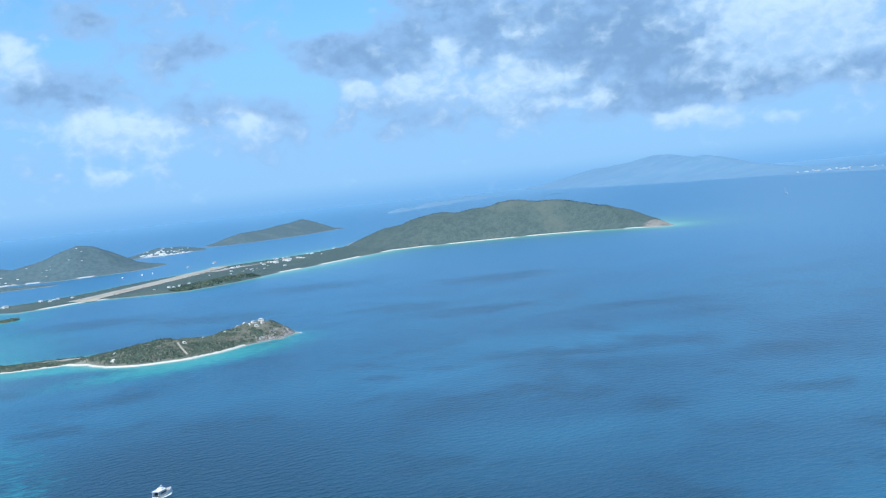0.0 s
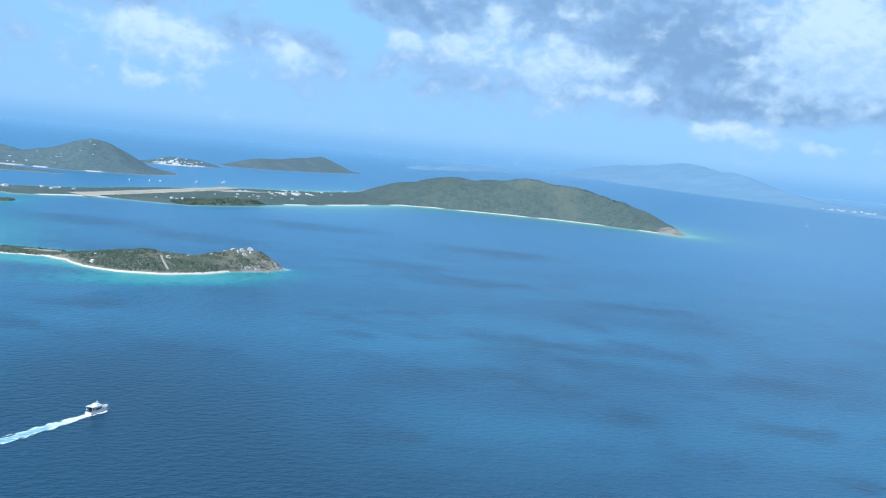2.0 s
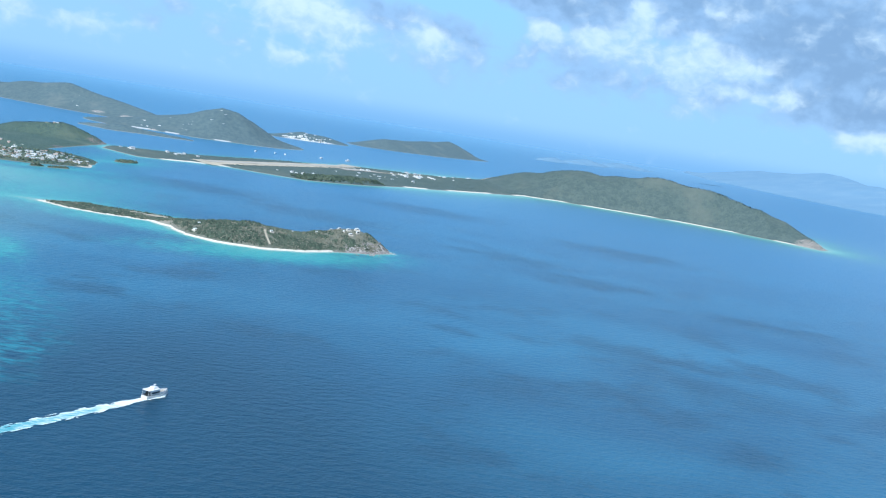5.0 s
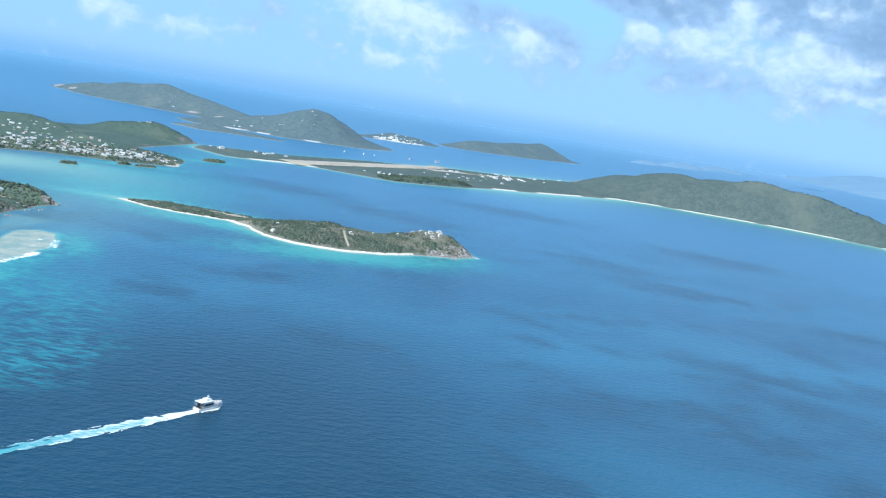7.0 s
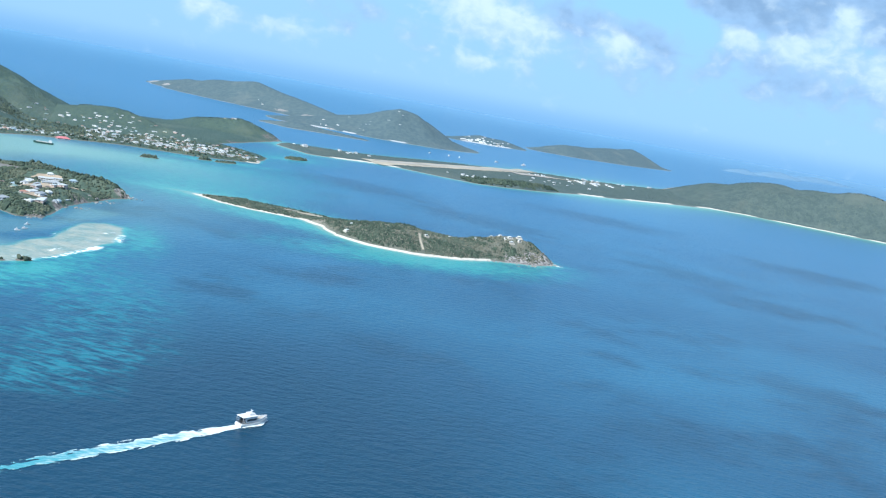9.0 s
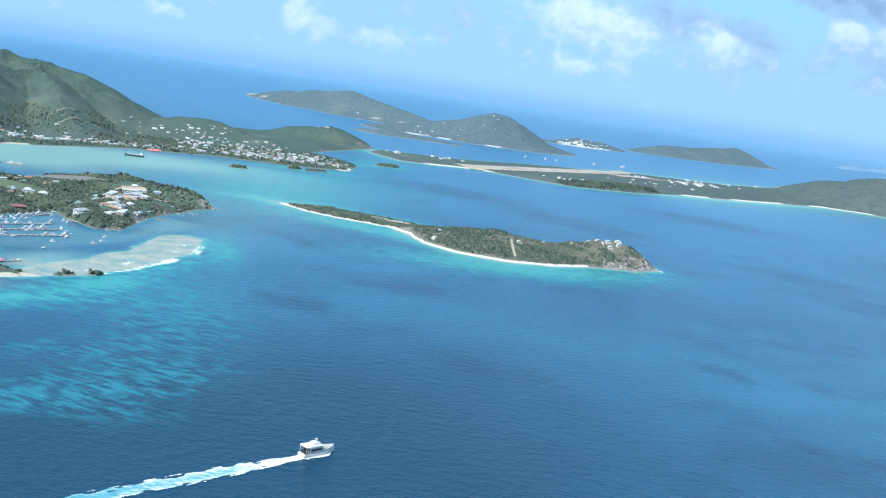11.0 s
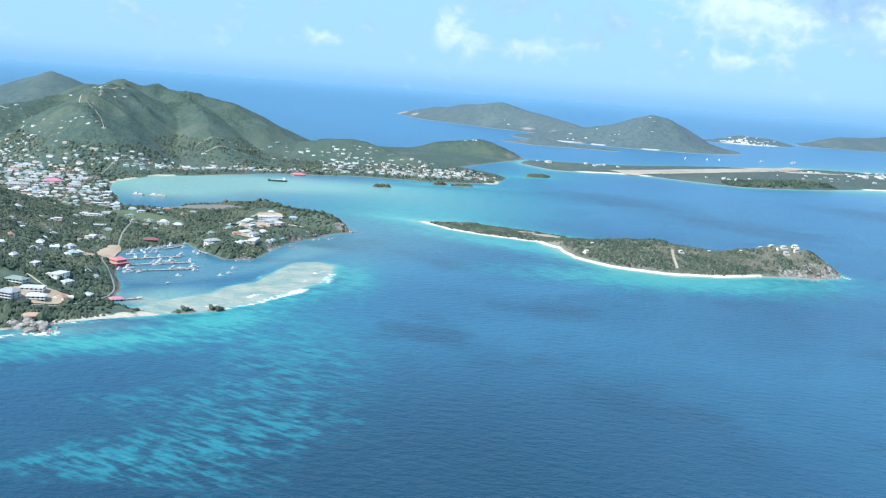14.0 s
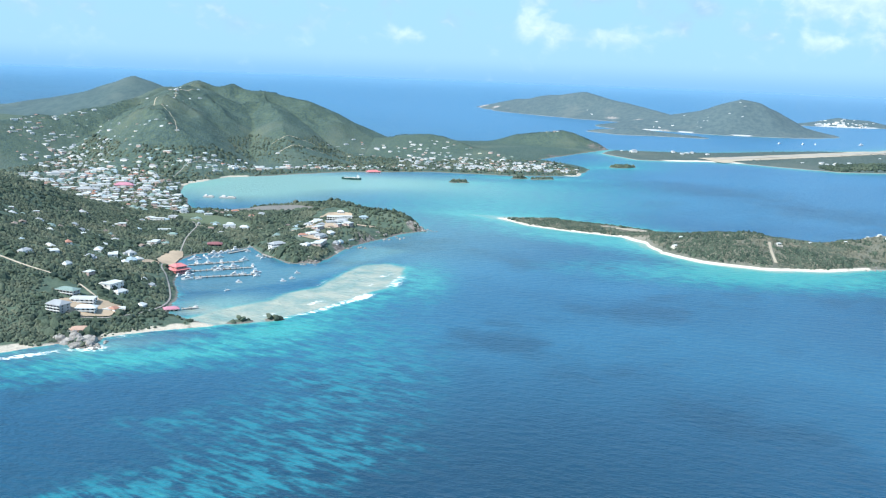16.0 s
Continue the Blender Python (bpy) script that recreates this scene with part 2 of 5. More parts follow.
    high = n.math("ADD", n.math("MULTIPLY", swell, 1.3), n.math("MULTIPLY", chop, 0.4))
    bump = n.add("ShaderNodeBump", {"Strength": n.span(n.stored("haze_calm"), 0.0, 1.0, 0.7, 0.3), "Distance": 0.55, "Height": high})
    n.tree.links.new(bump.outputs[0], skin.inputs["Normal"])
    return m


DEEP, DEEP_LIGHT, WEED_SHADE = (0.012, 0.074, 0.145), (0.021, 0.126, 0.222), (0.009, 0.048, 0.092)
TEAL, TURQUOISE = (0.014, 0.165, 0.22), (0.034, 0.275, 0.282)
SHALLOW, MILKY, REEF, REEF_DARK = (0.30, 0.35, 0.30), (0.205, 0.375, 0.325), (0.36, 0.37, 0.30), (0.19, 0.275, 0.245)
REEF_TURN = -24
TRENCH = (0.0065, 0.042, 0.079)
# far water with aerial haze mixed into its colour
HAZED_SEA = (0.032, 0.150, 0.285)
HAZED_OFFING = (0.086, 0.245, 0.405)
SAND = (0.57, 0.545, 0.48)
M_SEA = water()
M_LAND = land("scrub_ground", (0.050, 0.084, 0.068), (0.088, 0.130, 0.094), (0.128, 0.156, 0.116), (0.23, 0.22, 0.205), (0.47, 0.445, 0.38))
# dry ground with some haze blue mixed into its greens
M_DRY = land("hazed_dry_ground", (0.056, 0.088, 0.090), (0.082, 0.118, 0.112), (0.112, 0.138, 0.124), (0.36, 0.34, 0.31), SAND, 0.6, 0.15, 0.2)
# outer islands: distance haze painted into the ground's colours
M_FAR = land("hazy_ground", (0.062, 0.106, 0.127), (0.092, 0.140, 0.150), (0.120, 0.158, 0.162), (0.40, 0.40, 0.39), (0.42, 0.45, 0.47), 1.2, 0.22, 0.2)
# back hill: haze painted in likewise, a little darker
M_BACK = land("hazed_back_hill_ground", (0.052, 0.094, 0.106), (0.072, 0.117, 0.122), (0.092, 0.132, 0.130), (0.27, 0.29, 0.31), (0.42, 0.45, 0.47), 1.2, 0.12, 0.2)
# farthest land: nearly all haze blue, put into the base colours
M_DIST_HAZE = land("distant_hazed_ground", (0.12, 0.235, 0.35), (0.135, 0.25, 0.36), (0.15, 0.26, 0.365), (0.2, 0.3, 0.4), (0.34, 0.42, 0.5), 3.0, 0.01, 0.2)
M_LEAF = leaves("scrub_leaves", (0.030, 0.050, 0.039), (0.090, 0.121, 0.084), (0.128, 0.145, 0.103), 0.07)
M_TREE = leaves("tree_leaves", (0.024, 0.044, 0.036), (0.060, 0.092, 0.064), (0.085, 0.110, 0.078), 0.07)
# hill and airport scrub: greens blued to stand for haze
M_HILL_LEAF = leaves("hazed_hill_leaves", (0.038, 0.074, 0.073), (0.066, 0.111, 0.099), (0.094, 0.131, 0.112), 0.02)
M_DRY_LEAF = leaves("hazed_dry_leaves", (0.050, 0.082, 0.082), (0.074, 0.110, 0.101), (0.098, 0.126, 0.112), 0.02)
M_ISLE_LEAF = leaves("island_leaves", (0.022, 0.042, 0.034), (0.072, 0.106, 0.076), (0.100, 0.126, 0.098), 0.06)
M_STRAW = leaves("straw_leaves", (0.050, 0.066, 0.050), (0.150, 0.155, 0.120), (0.210, 0.200, 0.160), 0.25)
M_ISLE = land("dry_island_ground", (0.095, 0.110, 0.092), (0.155, 0.162, 0.135), (0.25, 0.24, 0.205), (0.32, 0.31, 0.30), SAND, 0.64)


# ---- the lie of the land ----
def lattice(ix, iy, seed):
    h = (ix.astype(np.int64) * 374761393 + iy.astype(np.int64) * 668265263 + seed * 974634777) & 0x7FFFFFFF
    h = ((h ^ (h >> 13)) * 1274126177) & 0x7FFFFFFF
    return ((h ^ (h >> 16)) & 0xFFFF) / 65535.0


def bumps(x, y, size, octaves=4, seed=1):
    """Smooth noise from -1 to 1 whose largest waves are size across."""
    total, weight, amount = np.zeros_like(x, float), 0.0, 1.0
    for k in range(octaves):
        u, v = x / size + 17.3 * k, y / size - 9.1 * k
        iu, iv = np.floor(u), np.floor(v)
        fu, fv = u - iu, v - iv
        fu, fv = fu * fu * (3 - 2 * fu), fv * fv * (3 - 2 * fv)
        a, b = lattice(iu, iv, seed + k), lattice(iu + 1, iv, seed + k)
        c, d = lattice(iu, iv + 1, seed + k), lattice(iu + 1, iv + 1, seed + k)
        total += amount * ((a * (1 - fu) + b * fu) * (1 - fv) + (c * (1 - fu) + d * fu) * fv)
        weight, amount, size = weight + amount, amount * 0.5, size * 0.5
    return 2 * total / weight - 1


def soft(a, low, high):
    t = np.clip((a - low) / (high - low), 0, 1)
    return t * t * (3 - 2 * t)


def inland(x, y, outline):
    """Metres from the shore, positive on land."""
    best, inside = np.full(x.shape, 1e9), np.zeros(x.shape, bool)
    for (ax, ay), (bx, by) in zip(outline, outline[1:] + outline[:1]):
        dx, dy = bx - ax, by - ay
        t = np.clip(((x - ax) * dx + (y - ay) * dy) / (dx * dx + dy * dy), 0, 1)
        best = np.minimum(best, (x - ax - t * dx) ** 2 + (y - ay - t * dy) ** 2)
        if ay != by:
            inside ^= ((ay > y) != (by > y)) & (x < (y - ay) * dx / dy + ax)
    return np.where(inside, 1, -1) * np.sqrt(best)


def along(x, y, line):
    """For a ridge line of (x, y, reach, height): 1 on the crest to 0 at its foot, below 0 beyond, and the crest's height there."""
    near, high = np.full(x.shape, -1e9), np.zeros(x.shape)
    for (ax, ay, ar, ah), (bx, by, br, bh) in zip(line, line[1:]):
        dx, dy = bx - ax, by - ay
        t = np.clip(((x - ax) * dx + (y - ay) * dy) / (dx * dx + dy * dy + 1e-9), 0, 1)
        reach = ar + (br - ar) * t
        s = 1 - np.hypot(x - ax - t * dx, y - ay - t * dy) / reach
        better = s > near
        near, high = np.where(better, s, near), np.where(better, ah + (bh - ah) * t, high)
    return near, high


def crest(x, y, line, sharp=1.1):
    best = np.zeros(x.shape)
    for pair in zip(line, line[1:]):
        s, high = along(x, y, pair)
        s = np.clip(s, 0, 1)
        best = np.maximum(best, high * (0.62 * s ** sharp + 0.38 * s * s * (3 - 2 * s)))
    return best


class Isle:
    """Land with a shore line (or ridge feet for a shore), a coast shelf, and ridges on it."""

    def __init__(self, ridges, outline=None, shelf=1.0, rough=4.0, size=24.0, seed=1, relief=0.12, sharp=1.1, bank=0.8):
        self.ridges, self.outline, self.shelf, self.rough = ridges, outline, shelf, rough
        self.size, self.seed, self.relief, self.sharp, self.bank = size, seed, relief, sharp, bank

    def shore(self, x, y):
        wx = x + self.rough * bumps(x, y, self.size, 4, self.seed)
        wy = y + self.rough * bumps(x, y, self.size, 4, self.seed + 50)
        if self.outline:
            return inland(wx, wy, self.outline)
        best = np.full(x.shape, -1e9)
        for line in self.ridges:
            s, _ = along(wx, wy, line)
            best = np.maximum(best, s * np.mean([p[2] for p in line]))
        return best

    def height(self, x, y):
        d = self.shore(x, y)
        wx = x + 1.6 * self.rough * bumps(x, y, self.size * 2, 4, self.seed + 9)
        wy = y + 1.6 * self.rough * bumps(x, y, self.size * 2, 4, self.seed + 19)
        hill = np.zeros(x.shape)
        for line in self.ridges:
            hill = np.maximum(hill, crest(wx, wy, line, self.sharp))
        gully = 1 - np.sqrt(bumps(x, y, self.size * 1.6, 3, self.seed + 31) ** 2 + 0.012) * 2
        hill = hill * (1 + self.relief * (gully - 0.4) * soft(hill, 0, 8))
        low = self.shelf * (1 - np.exp(-np.maximum(d, 0) / (3.0 * self.shelf + 0.5)))
        foot = self.bank * np.maximum(d, 0)
        hill = hill - np.maximum(hill - foot, 0) * soft(hill - foot, -4, 4)
        z = low + hill + 0.12 * bumps(x, y, 5, 3, self.seed + 3) * soft(d, 0, 3)
        return np.where(d > 0, z, np.maximum(d * 0.12, -6.0))


def mesh_of(name, verts, faces, mat, smooth=True):
    """A mesh from arrays of corners and of equal-sided faces."""
    me = bpy.data.meshes.new(name)
    verts, faces = np.asarray(verts, np.float32), np.asarray(faces, np.int32)
    me.vertices.add(len(verts))
    me.vertices.foreach_set("co", verts.ravel())
    me.loops.add(faces.size)
    me.loops.foreach_set("vertex_index", faces.ravel())
    me.polygons.add(len(faces))
    me.polygons.foreach_set("loop_start", np.arange(0, faces.size, faces.shape[1], dtype=np.int32))
    me.polygons.foreach_set("use_smooth", np.full(len(faces), smooth))
    me.materials.append(mat)
    me.update(calc_edges=True)
    me.validate()
    return me


def sheet(xs, ys):
    gx, gy = np.meshgrid(xs, ys)
    w, h = len(xs), len(ys)
    i = (np.arange(h - 1)[:, None] * w + np.arange(w - 1)[None, :]).ravel()
    return gx.ravel(), gy.ravel(), np.stack([i, i + 1, i + w + 1, i + w], 1)


def spots(x, y, places):
    """1 at the places (x, y, reach) to 0 beyond them."""
    best = np.zeros(x.shape)
    for cx, cy, reach in places:
        best = np.maximum(best, np.clip(1.5 - np.hypot(x - cx, y - cy) / reach, 0, 1))
    return best


def ground(name, isle, xs, ys, mat, label, sandy=(), crags=(), top=9.0):
    x, y, faces = sheet(xs, ys)
    z = isle.height(x, y)
    rocky = spots(x, y, crags) * soft(z, top, top * 0.45)
    z = z + np.where(z > 0.1, rocky * np.minimum(z, 2.0) * 0.5 * bumps(x, y, 2.6, 3, 77), 0)
    faces = faces[(z[faces] > -0.8).any(axis=1)]
    used = np.unique(faces)
    back = np.zeros(len(x), np.int32)
    back[used] = np.arange(len(used))
    me = mesh_of(name, np.stack([x, y, z], 1)[used], back[faces], mat)
    for key, values in (("sandy", spots(x, y, sandy)), ("crag", rocky)):
        me.attributes.new(key, "FLOAT", "POINT").data.foreach_set("value", values[used].astype(np.float32))
    return tagged(new(name, me), label, "ground", kind="structure")


def steps(*stops):
    """Places from stop to stop: start, then pairs of an end and a step."""
    out = [stops[0]]
    for end, step in zip(stops[1::2], stops[2::2]):
        n = max(1, round((end - out[-1]) / step))
        out += list(np.linspace(out[-1], end, n + 1)[1:])
    return np.array(out)


MAIN = Isle(
    [[(-420, 800, 80, 9), (-360, 770, 80, 14), (-284, 691, 115, 42), (-262, 694, 105, 40), (-234, 696, 90, 32.5), (-212, 697, 80, 29), (-198, 697, 70, 22)],
     [(-198, 697, 70, 22), (-158, 690, 50, 8.5), (-122, 688, 46, 13), (-86, 668, 42, 6), (-40, 640, 30, 3)],
     [(-284, 691, 120, 40), (-257, 573, 62, 31), (-234, 535, 48, 21), (-212, 515, 32, 8)],
     [(-284, 691, 100, 37), (-300, 640, 72, 30), (-311, 612, 64, 24), (-331, 560, 56, 19), (-352, 500, 58, 16), (-420, 440, 80, 26)],
     [(-240, 690, 70, 33), (-205, 630, 45, 20), (-178, 578, 28, 7)],
     [(-75, 833, 26, 7), (-43, 833, 34, 13), (-22, 836, 24, 9)],
     [(-320, 300, 130, 46), (-235, 308, 92, 31), (-185, 275, 62, 17), (-152, 248, 54, 12)],
     [(-96, 392, 24, 4.2), (-70, 386, 16, 3.2)],
     [(-92, 325, 20, 2.5), (-92, 355, 24, 3.5)]],
    [(-300, 90), (-150, 165), (-113, 203), (-104, 213), (-97, 211), (-98, 220), (-95.2, 223.8), (-88.2, 230.4), (-82.6, 235.6), (-95, 242),
     (-102, 260), (-111, 278), (-119, 293), (-119, 310), (-108, 328), (-98, 317), (-89, 307), (-81, 310), (-80, 330),
     (-77, 351), (-70, 368), (-63, 381), (-72, 401), (-91, 410), (-104, 438), (-115, 440), (-140, 409), (-139, 396),
     (-158, 394), (-184, 439), (-194, 470), (-187, 505), (-143, 556), (-101, 582), (-52, 588), (-20, 604), (-16, 648),
     (-50, 695), (-40, 728), (-5, 822), (-25, 852), (-100, 842), (-190, 795), (-300, 880), (-420, 985), (-900, 1000), (-900, 60)],
    shelf=1.2, rough=2.2, size=20, seed=3, relief=0.21, bank=0.5)
BACK = Isle(
    [[(-590, 925, 60, 1), (-546, 930, 70, 7), (-515, 930, 78, 17.5), (-494, 930, 82, 25), (-474, 930, 84, 33), (-458, 930, 84, 39), (-444, 930, 80, 35), (-425, 925, 70, 26), (-380, 900, 60, 14)],
     [(-640, 1005, 50, 2), (-596, 1010, 60, 10), (-552, 1010, 64, 19), (-520, 1005, 60, 21), (-490, 1000, 60, 18)]],
    shelf=0.6, rough=3, size=60, seed=141, relief=0.05)
BUCK = Isle(
    [[(24, 382, 24, 3.5), (34, 377, 25, 5.2), (47, 373, 26, 6.9), (60, 375, 24, 4.7), (72, 378, 22, 3.7), (88, 382, 19, 6.5), (98, 382, 16, 7.8), (107, 379, 10, 5.0)]],
    [(-43, 424), (-30, 409), (-14, 401), (5, 396), (14, 385), (19, 367), (31, 354), (49, 349), (69, 353), (86, 363), (104, 367), (114, 375),
     (112, 386), (98, 396), (72, 396), (45, 399), (24, 410), (11, 418), (-4, 423), (-22, 430)],
    shelf=0.9, rough=1.2, size=9, seed=11, relief=0.25, sharp=0.9, bank=0.75)
BEEF = Isle(
    [[(440, 975, 60, 9), (456, 955, 78, 22), (491, 921, 88, 31), (537, 875, 88, 38), (556, 857, 84, 44), (588, 823, 78, 40), (608, 803, 66, 34), (640, 771, 46, 20), (655, 735, 28, 7)],
     [(168, 745, 26, 2.5), (190, 752, 24, 3.6), (216, 764, 14, 3)],
     [(330, 930, 50, 3), (420, 960, 60, 6)]],
    [(-10, 780), (14, 738), (61, 752), (88, 750), (121, 731), (147, 722), (178, 735), (214, 757), (222, 766), (247, 786), (278, 800), (337, 838),
     (410, 881), (447, 879), (496, 852), (558, 815), (600, 775), (622, 735), (637, 694), (655, 705), (668, 745), (695, 800), (700, 860),
     (660, 940), (590, 1000), (500, 1045), (430, 1045), (348, 1002), (306, 986), (246, 972), (155, 906), (124, 881), (67, 832), (-3, 810)],
    shelf=1.2, rough=4.0, size=40, seed=21, relief=0.17)
CAMANOE = Isle(
    [[(35, 1190, 60, 10), (56, 1190, 62, 15), (85, 1186, 66, 21), (110, 1180, 70, 30), (128, 1178, 74, 35), (148, 1177, 70, 32), (166, 1178, 60, 25), (190, 1185, 48, 11), (206, 1200, 30, 5)]],
    shelf=0.8, rough=6, size=50, seed=31, relief=0.12)
GUANA = Isle(
    [[(-208, 1590, 16, 4), (-170, 1553, 42, 12), (-127, 1507, 62, 23), (-94, 1472, 72, 29), (-45, 1421, 72, 30), (10, 1362, 62, 19), (55, 1300, 46, 12)]],
    shelf=0.6, rough=9, size=60, seed=41, relief=0.2)
FLAT = Isle([[(-18, 1066, 14, 2), (10, 1050, 22, 6), (40, 1048, 16, 3), (78, 1040, 9, 1)]], shelf=0.6, rough=5, size=40, seed=45)
SCRUB = Isle([[(262, 1462, 30, 4), (296, 1480, 52, 10), (330, 1490, 42, 8), (356, 1500, 18, 2)]], shelf=0.7, rough=7, size=50, seed=51)
DOG = Isle(
    [[(424, 1556, 30, 4), (458, 1586, 60, 15), (510, 1625, 72, 17), (564, 1669, 76, 19), (618, 1711, 76, 24), (650, 1732, 48, 13), (674, 1748, 20, 3)]],
    shelf=0.6, rough=8, size=60, seed=61, relief=0.15)
ROCKS = Isle([[(1110, 2320, 22, 6), (1170, 2380, 40, 11)], [(1260, 2470, 30, 6), (1340, 2550, 60, 15), (1440, 2650, 40, 8)],
              [(1560, 2790, 50, 8), (1673, 2891, 70, 12), (1800, 3010, 60, 6)]], shelf=0.6, rough=12, size=90, seed=71)
GORDA = Isle(
    [[(2890, 4100, 140, 10), (2678, 3505, 300, 58), (2520, 3050, 340, 80), (2444, 2841, 350, 90), (2360, 2600, 340, 78), (2276, 2364, 300, 66), (2171, 2069, 240, 33), (2115, 1910, 190, 18)],
     [(2115, 1910, 190, 18), (2046, 1714, 120, 6), (1950, 1441, 100, 4), (1850, 1150, 90, 4)]],
    shelf=2.0, rough=30, size=260, seed=81, relief=0.12)


def all_shores(x, y):
    best = np.full(x.shape, -1e9)
    for isle in (MAIN, BUCK, BEEF, CAMANOE, FLAT, SCRUB):
        best = np.maximum(best, isle.shore(x, y))
    return best


ISLETS = Isle([[(-80, 539, 2.5, 0.8), (-74, 541, 2.2, 0.6)], [(-52, 573, 1.8, 0.6), (-46, 576, 1.6, 0.5)], [(-42, 574, 1.8, 0.6), (-33, 580, 1.8, 0.6)],
               [(-79, 239, 1.3, 0.5), (-76, 241, 1.2, 0.5)], [(-72, 244, 0.9, 0.4), (-70, 245, 0.9, 0.4)], [(2, 672, 5, 0.8), (10, 680, 4, 0.6)]],
              shelf=0.5, rough=0.8, size=5, seed=91)
ground("ground_mainland", MAIN, steps(-900, -560, 20, -320, 4, -200, 2.5, -60, 1.0, 10, 2.5), steps(60, 180, 8, 440, 1.0, 720, 2.5, 1000, 4),
       M_LAND, "green scrub-covered coast with sandy coves and steep hills",
       [(-112, 203, 7), (-104, 208, 4), (-98, 220.5, 2.0), (-95, 224, 2.2), (-91.5, 227.3, 2.2), (-88, 230.4, 2.3), (-84, 234.4, 2.4), (-192, 475, 13), (-185, 505, 8), (-20, 610, 10), (-93, 412, 6), (-81, 330, 3)],
       [(-100, 214, 4), (-64, 381, 6), (-72, 395, 5), (-84, 308, 4), (-79, 332, 4), (-76, 350, 5), (-69, 368, 5), (-80, 312, 4), (-40, 728, 8), (-10, 815, 12)])
ground("ground_back_hill", BACK, steps(-700, -300, 4), steps(820, 1080, 4), M_BACK, "haze-tinted blue-green peak behind the main ridge")
ground("ground_beach_island", BUCK, steps(-50, 125, 0.6), steps(340, 436, 0.6), M_ISLE, "small scrub island with white sand beach and rocky cliff",
       [(-40, 424, 12), (-28, 410, 6), (-19, 404, 6), (-8, 399, 6), (3, 397, 7), (11, 390, 6), (18, 374, 12), (24, 360, 7), (32, 353, 8), (45, 350, 9), (58, 351, 9), (70, 354, 7), (80, 360, 4), (12, 418, 12), (-4, 423, 8)],
       [(95, 366, 5), (104, 369, 7), (112, 376, 7), (112, 386, 6)], 6.0)
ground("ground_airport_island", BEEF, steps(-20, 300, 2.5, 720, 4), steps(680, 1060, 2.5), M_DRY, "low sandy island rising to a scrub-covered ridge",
       [(60, 750, 26), (262, 795, 14), (330, 835, 34), (425, 880, 30), (505, 848, 36), (575, 800, 34), (628, 720, 20)],
       [(637, 700, 22), (650, 715, 18)])
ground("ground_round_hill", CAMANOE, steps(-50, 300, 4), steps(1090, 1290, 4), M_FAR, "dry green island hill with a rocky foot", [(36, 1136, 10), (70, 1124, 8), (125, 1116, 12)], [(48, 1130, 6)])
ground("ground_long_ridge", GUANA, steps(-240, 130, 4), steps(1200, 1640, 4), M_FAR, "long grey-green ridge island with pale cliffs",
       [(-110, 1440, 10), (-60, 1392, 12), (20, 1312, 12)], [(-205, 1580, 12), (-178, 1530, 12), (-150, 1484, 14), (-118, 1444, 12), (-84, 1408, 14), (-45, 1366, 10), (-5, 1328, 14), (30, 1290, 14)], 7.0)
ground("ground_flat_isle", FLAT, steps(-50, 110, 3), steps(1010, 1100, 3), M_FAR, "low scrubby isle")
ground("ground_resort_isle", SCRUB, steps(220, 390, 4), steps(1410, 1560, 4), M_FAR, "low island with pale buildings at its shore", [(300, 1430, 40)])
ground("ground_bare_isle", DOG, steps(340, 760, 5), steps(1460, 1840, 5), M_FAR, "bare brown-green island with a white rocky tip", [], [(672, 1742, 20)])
ground("ground_mangrove_islets", ISLETS, np.concatenate([np.arange(-90, 20, 1.0)]), np.concatenate([np.arange(232, 252, 0.8), np.arange(530, 590, 1.0), np.arange(660, 690, 1.5)]),
       M_LAND, "low dark mangrove islets on the shoals")
ground("ground_skerries", ROCKS, steps(1060, 1900, 12), steps(2270, 3100, 12), M_DIST_HAZE, "far small rocky islets")
ground("ground_far_mountain", GORDA, steps(1700, 3300, 20), steps(1000, 4300, 20), M_DIST_HAZE, "haze-blue mountainous island far across the sea")


# ---- the sea ----
# the bar off the marina: its edge to the lagoon, and the edge where the sea breaks
REEF_INNER = [(-91, 240), (-87, 250), (-80, 260), (-77, 272), (-72, 281), (-71, 291), (-71, 306), (-68, 313), (-62, 317), (-55, 313)]
REEF_OUTER = [(-53, 300), (-53, 285), (-56, 278), (-62, 261), (-64, 255), (-71, 242), (-77, 237), (-84, 232), (-91, 229)]


# where the dark patches of painted cloud shade and weed lie
WEED_SHADE_BEDS = [(153, 170, 34, 20), (213, 140, 36, 20), (84, 160, 22, 16), (188, 408, 44, 30), (206, 350, 40, 24), (105, 492, 70, 40), (46, 565, 70, 40),
             (206, 600, 70, 44), (18, 144, 18, 12), (150, 214, 30, 18), (263, 277, 44, 22), (-18, 166, 24, 14), (300, 480, 60, 40)]
RINGS = (2900.0, 3400.0, 3900.0, 4300.0, 4600.0, 4800.0, 4940.0)  # the open sea's circles


def line_off(x, y, line):
    """How far a place is from a line of points."""
    best = np.full(x.shape, 1e9)
    for (ax, ay), (bx, by) in zip(line, line[1:]):
        dx, dy = bx - ax, by - ay
        t = np.clip(((x - ax) * dx + (y - ay) * dy) / (dx * dx + dy * dy), 0, 1)
        best = np.minimum(best, np.hypot(x - ax - t * dx, y - ay - t * dy))
    return best


